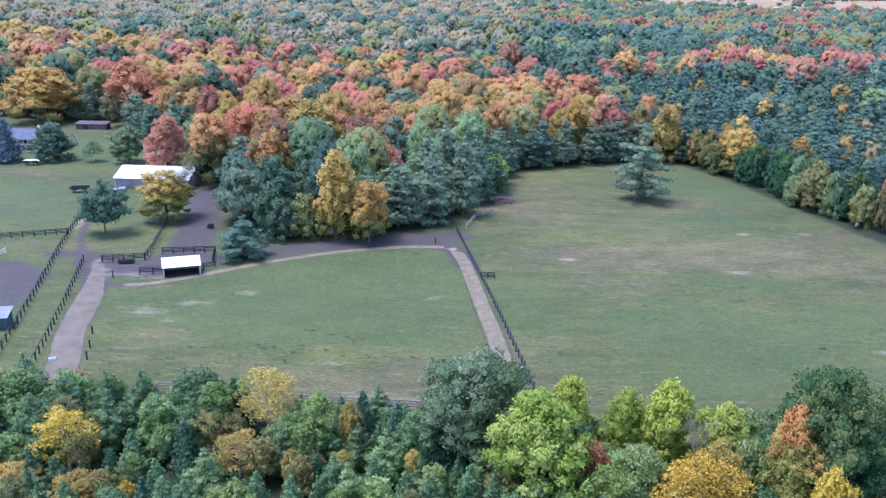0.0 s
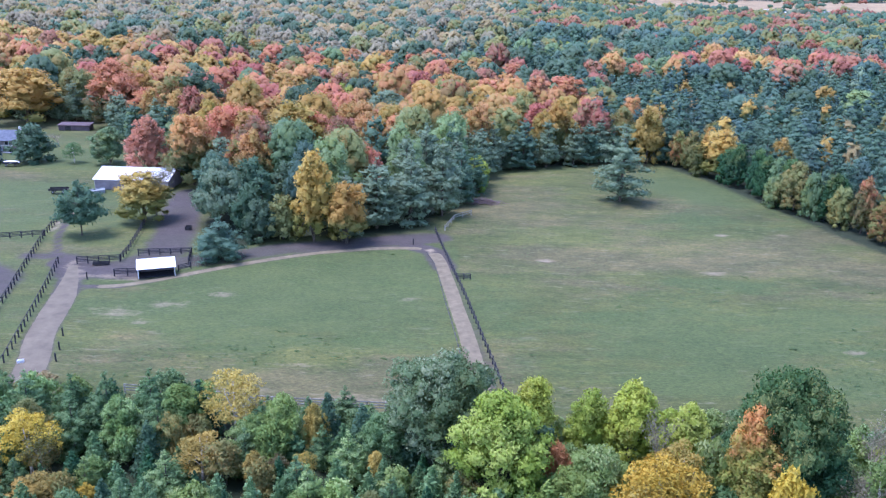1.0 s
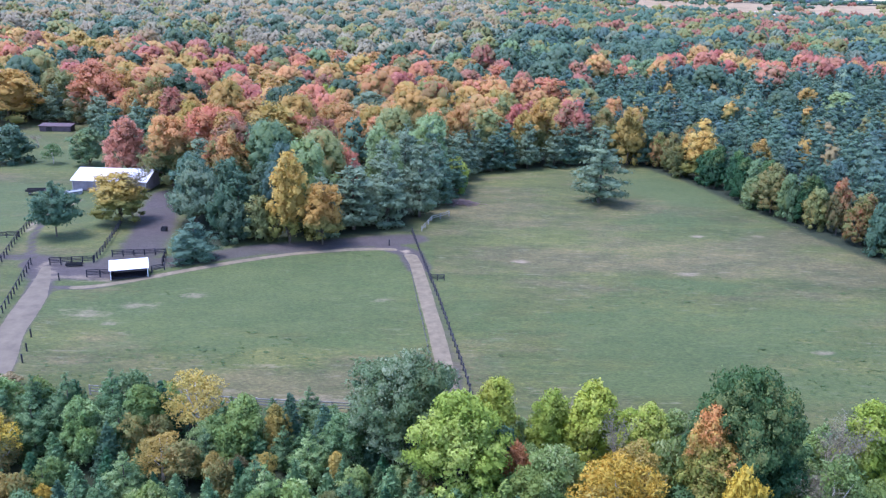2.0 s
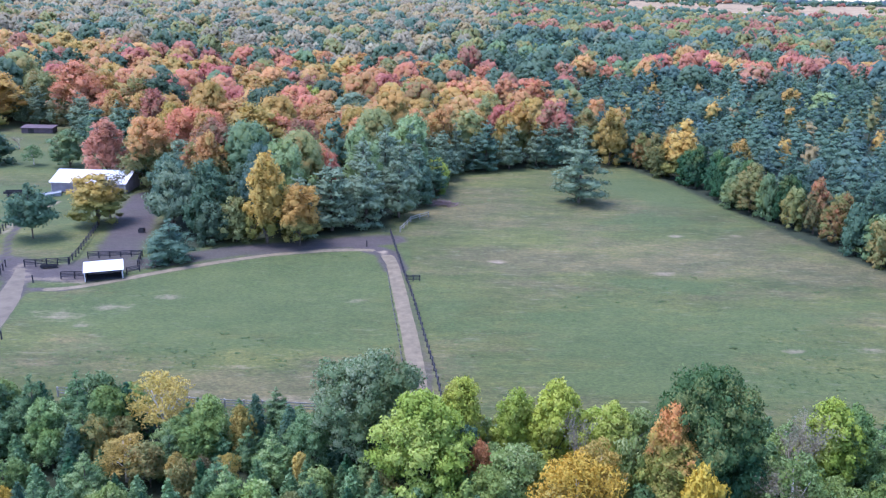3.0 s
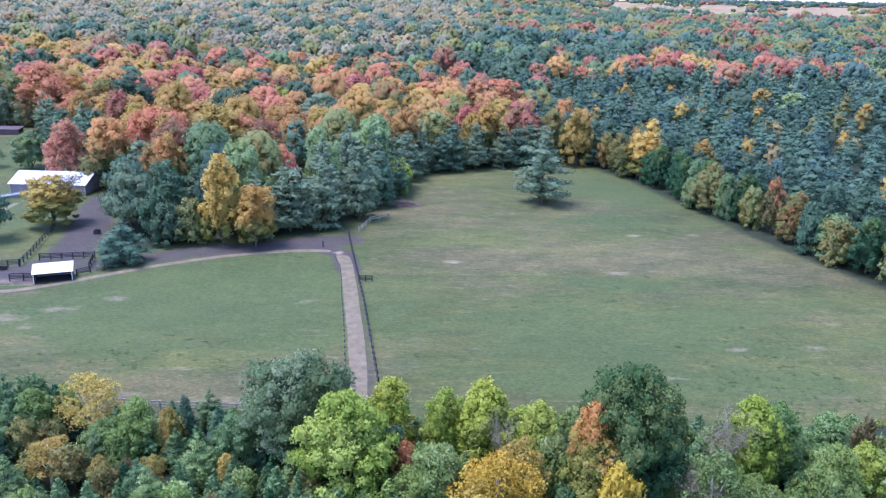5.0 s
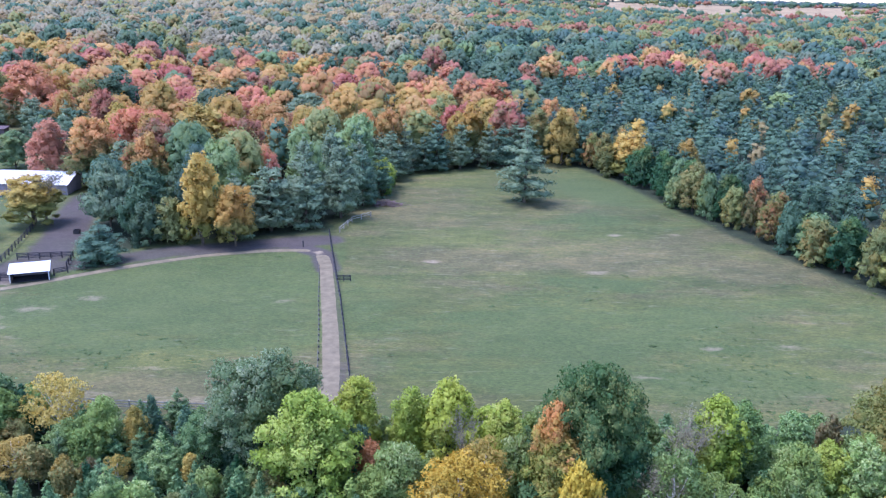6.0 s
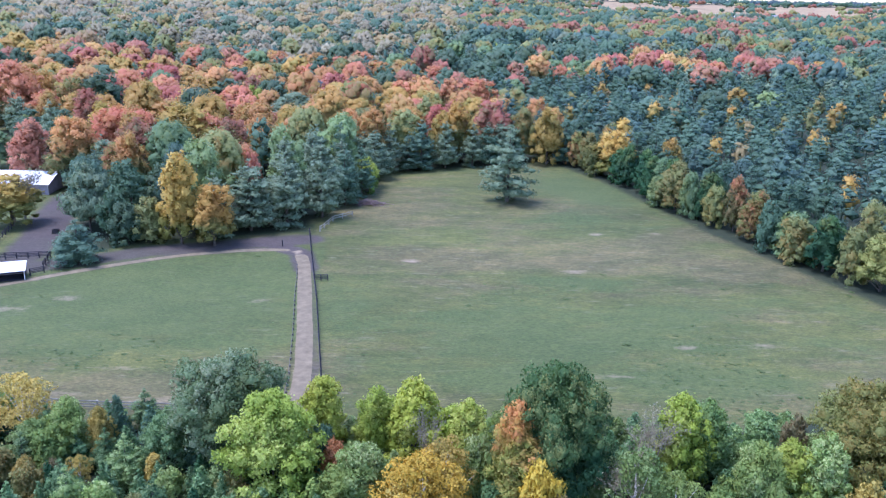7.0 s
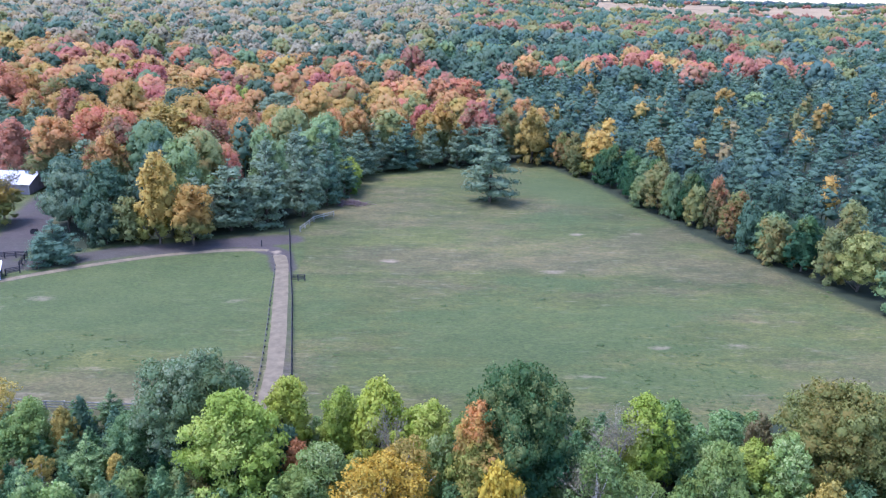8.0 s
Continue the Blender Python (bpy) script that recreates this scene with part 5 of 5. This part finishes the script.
POST_BM, RAIL_BM = box((0.2, 0.2, 1.75), (0, 0, 0.6), 0.02), box((1, 0.06, 0.18), (0.5, 0, 0), 0.008)
POST, RAILS = bpy.data.meshes.new("post"), bpy.data.meshes.new("rail")
POST_BM.to_mesh(POST)
RAIL_BM.to_mesh(RAILS)
POST.materials.append(RAIL)
RAILS.materials.append(RAIL)
GREY_RAIL = plain("weathered_grey_rail", "8a867c", "b6b2a6", 1.5, 0.85)
POST2, RAILS2 = POST.copy(), RAILS.copy()
POST3, RAILS3 = POST.copy(), RAILS.copy()
POST3.materials[0] = RAILS3.materials[0] = plain("old_timber_edging", "54504c", "76706a", 1.5, 0.9)
POST2.materials[0] = RAILS2.materials[0] = GREY_RAIL


def fence(line, label, step=2.9, rails=3, tall=1.0, meshes=(POST, RAILS), top=1.32, seed=1):
    """Post-and-rail fence along a line; every post and rail is a part."""
    r = random.Random(seed)
    root = thing("fence", pose(line[0][0], line[0][1], 0), label, "fence", "paddock fences")
    back = Matrix.Translation((-line[0][0], -line[0][1], 0))
    spots = []
    for (x0, y0), (x1, y1) in zip(line, line[1:]):
        k = max(1, round(math.hypot(x1 - x0, y1 - y0) / step))
        spots += [(x0 + (x1 - x0) * i / k, y0 + (y1 - y0) * i / k) for i in range(k)]
    spots.append(line[-1])
    for i, (x, y) in enumerate(spots):
        p = new("post", meshes[0])
        p.parent = root
        p.matrix_basis = back @ pose(x, y, -0.1, r.uniform(-2, 2), r.uniform(-2, 2), r.uniform(0, 90)) @ Matrix.Diagonal((1.15, 1.15, tall * r.uniform(0.95, 1.06), 1))
    for (x0, y0), (x1, y1) in zip(spots, spots[1:]):
        ln, ang = math.hypot(x1 - x0, y1 - y0), math.degrees(math.atan2(y1 - y0, x1 - x0))
        for k in range(rails):
            z = top * tall * (1 - k / max(rails, 1) * 0.92)
            q = new("rail", meshes[1])
            q.parent = root
            q.matrix_basis = back @ pose(x0, y0, z + r.uniform(-0.03, 0.03), 0, r.uniform(-0.8, 0.8), ang) @ pose(0, -0.12, 0) @ Matrix.Diagonal((ln, 1, 1, 1))
    return root


fence([(3.9, 209.8), (6.8, 189.7), (9.2, 173.6), (11.2, 160.7), (12.9, 147.8), (14.6, 134.8), (15.9, 125), (17.2, 112)], "dark post-and-rail fence beside the pale dirt lane", 2.4, 2, 1.0, seed=2)
fence([(9.4, 172.4), (12.4, 172.6)], "short dark fence panel set square to the lane fence", 1.5, 4, 1.05, seed=3)
fence([(-104, 231), (-102.2, 224), (-98.1, 210.4), (-95.2, 197.8), (-90.5, 181), (-82.9, 154.7), (-77, 132.7), (-73, 118)], "long black post-and-rail fence between lawn and lane", 2.8, 2, 1.1, seed=4)
fence([(-82.4, 177.1), (-78.4, 163.5), (-74.8, 150.6), (-69.6, 131), (-66, 117)], "dark fence of posts along the dirt lane", 2.7, 1, 1.1, seed=5)
fence([(-125, 186), (-110, 192.4), (-95.6, 198.0)], "black four-rail fence across the lawn paddock", 2.8, 4, 1.1, seed=6)
fence([(-78.2, 177.4), (-69.2, 179.7)], "black four-rail fence at the farm yard", 2.4, 4, 1.15, seed=7)
fence([(-69.2, 180.2), (-70.2, 187.9), (-72.2, 199), (-74.2, 209.8)], "dark post fence beside the yard drive", 2.7, 3, 1.1, seed=8)
fence([(-66.5, 184.2), (-54.5, 186.5), (-52.8, 178.5)], "black four-rail fence behind the run-in shed", 2.4, 4, 1.1, seed=9)
fence([(-66.7, 169.9), (-61.2, 170.9)], "short black rail fence joining the run-in shed", 2.7, 4, 1.1, seed=10)
fence([(-53.6, 173.6), (-51.4, 175.6)], "short black rail fence joining the run-in shed", 2.7, 4, 1.1, seed=11)
fence([(-44, 116), (-33.6, 115), (-19.8, 113), (-2.2, 112), (8, 111.5)], "weathered grey three-rail fence behind the hedgerow", 3.0, 3, 1.15, (POST2, RAILS2), seed=12)
fence([(6.5, 211.5), (9, 222), (14, 228)], "grey rail fence under the pines", 3.2, 2, 1.0, (POST2, RAILS2), seed=13)
fence([(2.4, 190), (4.2, 183), (5.3, 174), (6.7, 160), (8.2, 147.5), (9.3, 137), (10.4, 126), (11.2, 114)], "low weathered timber edging on short posts along the lane", 2.6, 1, 0.22, (POST3, RAILS3), seed=14)
for x, y in ((-1.5, 197.9), (-71.6, 167.2), (-63.4, 137.2), (-61.2, 131), (-59.8, 126.5)):
    p = new("fence_post", POST)
    p.matrix_basis = pose(x, y, -0.1, 1, -1, 20) @ Matrix.Diagonal((1.3, 1.3, 1.15, 1))
    tagged(p, "single dark wooden fence post at the paddock corner", "fence post", "single posts")


def brush_pile(x, y, seed):
    """Cut branches heaped on the grass."""
    rng = np.random.default_rng(seed)
    bits = []
    for _ in range(260):
        c = np.array([rng.normal(0, 2.6), rng.normal(0, 1.3), 0])
        c[2] = max(0.05, 1.6 * math.exp(-(c[0] / 3.4) ** 2 - (c[1] / 1.8) ** 2) * rng.uniform(0.1, 1))
        d = rng.normal(0, 1, 3) * [1, 0.8, 0.22]
        d *= rng.uniform(0.5, 1.3) / np.linalg.norm(d)
        bits.append(tube(c - d, c + d, rng.uniform(0.03, 0.1), 0.02, 5))
    v, f = join(bits)
    v[:, 2] = np.maximum(v[:, 2], -0.1)
    ob = new("brush_pile", mesh_np("brush_pile", v, f, [bark("brush", "6a5856", "95807c", 1.0)]))
    ob.matrix_basis = pose(x, y, 0.0)
    tagged(ob, "heap of reddish-brown cut branches on the grass", "brush pile")


brush_pile(18.2, 241.5, 3)


def trough(x, y, turn, label, mat, size=(2.4, 0.8, 0.55), name="water_trough"):
    ob = thing(name, pose(x, y, 0, 0, 0, turn), label, "trough")
    w, d, h = size
    part("base", box((w, d, 0.1), (0, 0, 0.1)), mat, ob)
    for y0 in (-d / 2 + 0.04, d / 2 - 0.04):
        part("long_side", box((w, 0.08, h), (0, y0, 0.15 + h / 2)), mat, ob)
    for x0 in (-w / 2 + 0.04, w / 2 - 0.04):
        part("short_side", box((0.08, d - 0.17, h), (x0, 0, 0.15 + h / 2)), mat, ob)
    for x0 in (-w * 0.4, w * 0.4):
        part("runner", box((0.14, d, 0.2), (x0, 0, 0.0)), mat, ob)


trough(-72.5, 177.0, 12, "long dark feed trough in front of the yard fence", DARK_WOOD, (3.6, 0.9, 0.5), "feed_trough")
trough(-65.4, 125.6, 25, "small white water trough on the dirt lane", WHITE, (1.1, 0.6, 0.4))
trough(-61.2, 206.0, 5, "dark round-cornered water trough under the pines", DARK_WOOD, (1.5, 1.4, 0.9))


def wagon(x, y, turn, deck, label, name="farm_wagon", load=None):
    ob = thing(name, pose(x, y, 0, 0, 0, turn), label, "wagon")
    part("deck", box((5.4, 2.2, 0.25), (0, 0, 0.95), 0.03), deck, ob)
    for s in (-1, 1):
        part("side_board", box((5.4, 0.08, 0.5), (0, s * 1.06, 1.33)), deck, ob)
    part("drawbar", box((1.8, 0.12, 0.12), (3.5, 0, 0.6)), DARK_WOOD, ob)
    for a in (-1.5, 1.5):
        part("axle", box((0.12, 2.1, 0.12), (a, 0, 0.5), 0.01), DARK_WOOD, ob)
        for s in (-0.98, 0.98):
            bm = bmesh.new()
            bmesh.ops.create_cone(bm, cap_ends=True, segments=18, radius1=0.42, radius2=0.42, depth=0.22, matrix=pose(a, s, 0.42, 90))
            bmesh.ops.bevel(bm, geom=[e for e in bm.edges if len(e.link_faces) == 2 and e.calc_face_angle(0) > 1], offset=0.05, segments=2, affect="EDGES")
            wheel = part("wheel", bm, DARK_WOOD, ob)
            bm = bmesh.new()
            bmesh.ops.create_cone(bm, cap_ends=True, segments=12, radius1=0.2, radius2=0.16, depth=0.26, matrix=pose(a, s, 0.42, 90))
            part("rim", bm, CREAM, wheel)
    if load:
        bm = bmesh.new()
        bmesh.ops.create_uvsphere(bm, u_segments=16, v_segments=8, radius=1, matrix=Matrix.Translation((0, 0, 1.15)) @ Matrix.Diagonal((2.9, 1.15, 0.75, 1)))
        for v in bm.verts:
            v.co.z = max(v.co.z, 1.08)
        part("cover", bm, load, ob, "pale fitted cover")


wagon(-111.5, 241.5, 10, DARK_WOOD, "dark flatbed farm wagon parked on the lawn")
wagon(-144, 277, 8, DARK_WOOD, "small trailer under a pale cover on the lawn", "trailer", WHITE)
ramp = thing("concrete_ramp", pose(-100.5, 241.5, 0, 0, 0, 20), "pale concrete loading ramp beside the barn", "ramp")
part("slab", prism([(-2.8, -0.1), (2.8, -0.1), (2.8, 0.9), (-2.8, 0.15)], 3.4), CONCRETE, ramp)
for y in (0.0, 3.4):
    part("kerb", box((5.4, 0.2, 0.3), (0.1, y, 0.62), 0.02), CONCRETE, ramp).matrix_basis = pose(0, 0, 0, 0, -7)
gate = thing("white_gate", pose(-103.5, 178.5, 0, 0, 0, 75), "white painted rail gate standing in the pen", "gate")
for x in (0.0, 3.0):
    part("gate_post", box((0.14, 0.14, 1.7), (x, 0, 0.8)), WHITE, gate)
for z in (0.4, 0.85, 1.3):
    part("bar", box((2.9, 0.06, 0.12), (1.5, 0, z)), WHITE, gate)


def tussocks():
    """Coarse grass tufts and low weeds scattered over the paddocks."""
    r = np.random.default_rng(77)
    n = 9000
    x, y = r.uniform(-80, 140, n), 111 + 190 * r.uniform(0, 1, n) ** 1.7
    dens = np.array([noise.noise((a * 0.03, b * 0.05, 2.0)) for a, b in zip(x, y)])
    ok = inside(x, y, FIELD) & (dens + r.normal(0, 0.12, n) > 0.22)
    for line, w in ((LANE_EAST, 3), (LANE_WEST, 5), (TRACK, 2.5), (YARD, 8), (VERGE, 7)):
        ok &= away(x, y, line) > w
    x, y = x[ok], y[ok]
    k = len(x)
    s = r.uniform(0.1, 0.28, k) * np.where(r.random(k) < 0.06, 2.2, 1)
    z = 0.10 * np.sin(x * 0.11 + y * 0.07) + 0.06 * np.sin(x * 0.31 - y * 0.23) - 0.12
    vs, fs = [], []
    for b in range(5):
        a = r.uniform(0, 6.28, k)
        dx, dy = np.cos(a), np.sin(a)
        o = np.stack([x + r.normal(0, 0.5, k) * s, y + r.normal(0, 0.5, k) * s, z], 1)
        side = np.stack([-dy, dx, np.zeros(k)], 1) * (s * 0.55)[:, None]
        tip = np.stack([dx * s * 1.6, dy * s * 0.9, s * r.uniform(0.12, 0.3, k)], 1)
        base = len(vs) * k * 3
        vs.append(np.stack([o - side, o + side, o + tip], 1).reshape(-1, 3))
        fs.append(np.arange(k * 3).reshape(-1, 3) + base)
    me = mesh_np("grass_tufts", np.concatenate(vs), np.concatenate(fs), [TUFT])
    tagged(new("grass_tufts", me), "scattered dark green grass tufts on grazed pasture", "grass", kind="stuff")


TUFT = foliage("grass_tuft", "465c30", "5a723a", "72884c")
tussocks()


def far_town():
    """White sheds of a far village on the plain."""
    r = random.Random(9)
    for i in range(16):
        y = 2700 + r.uniform(-60, 320)
        x = y * r.uniform(0.36, 0.54)
        w, d, h = r.uniform(18, 70), r.uniform(14, 26), r.uniform(5, 9)
        b = thing("far_building", pose(x, y, float(rise(np.array(x), np.array(y))) - 0.3, 0, 0, r.uniform(-12, 12)), "pale distant shed on a sunlit plain", "building", "far village sheds")
        part("wall", box((w, d, h), (0, 0, h / 2), 0), WHITE if i % 3 else CREAM, b)
        part("roof", prism([(-d * 0.53, 0), (d * 0.53, 0), (0, d * 0.16)], w * 1.02), WHITE_METAL if i % 2 else CONCRETE, b).matrix_basis = pose(w * 0.51, 0, h + 0.02, 0, 0, 90)


far_town()
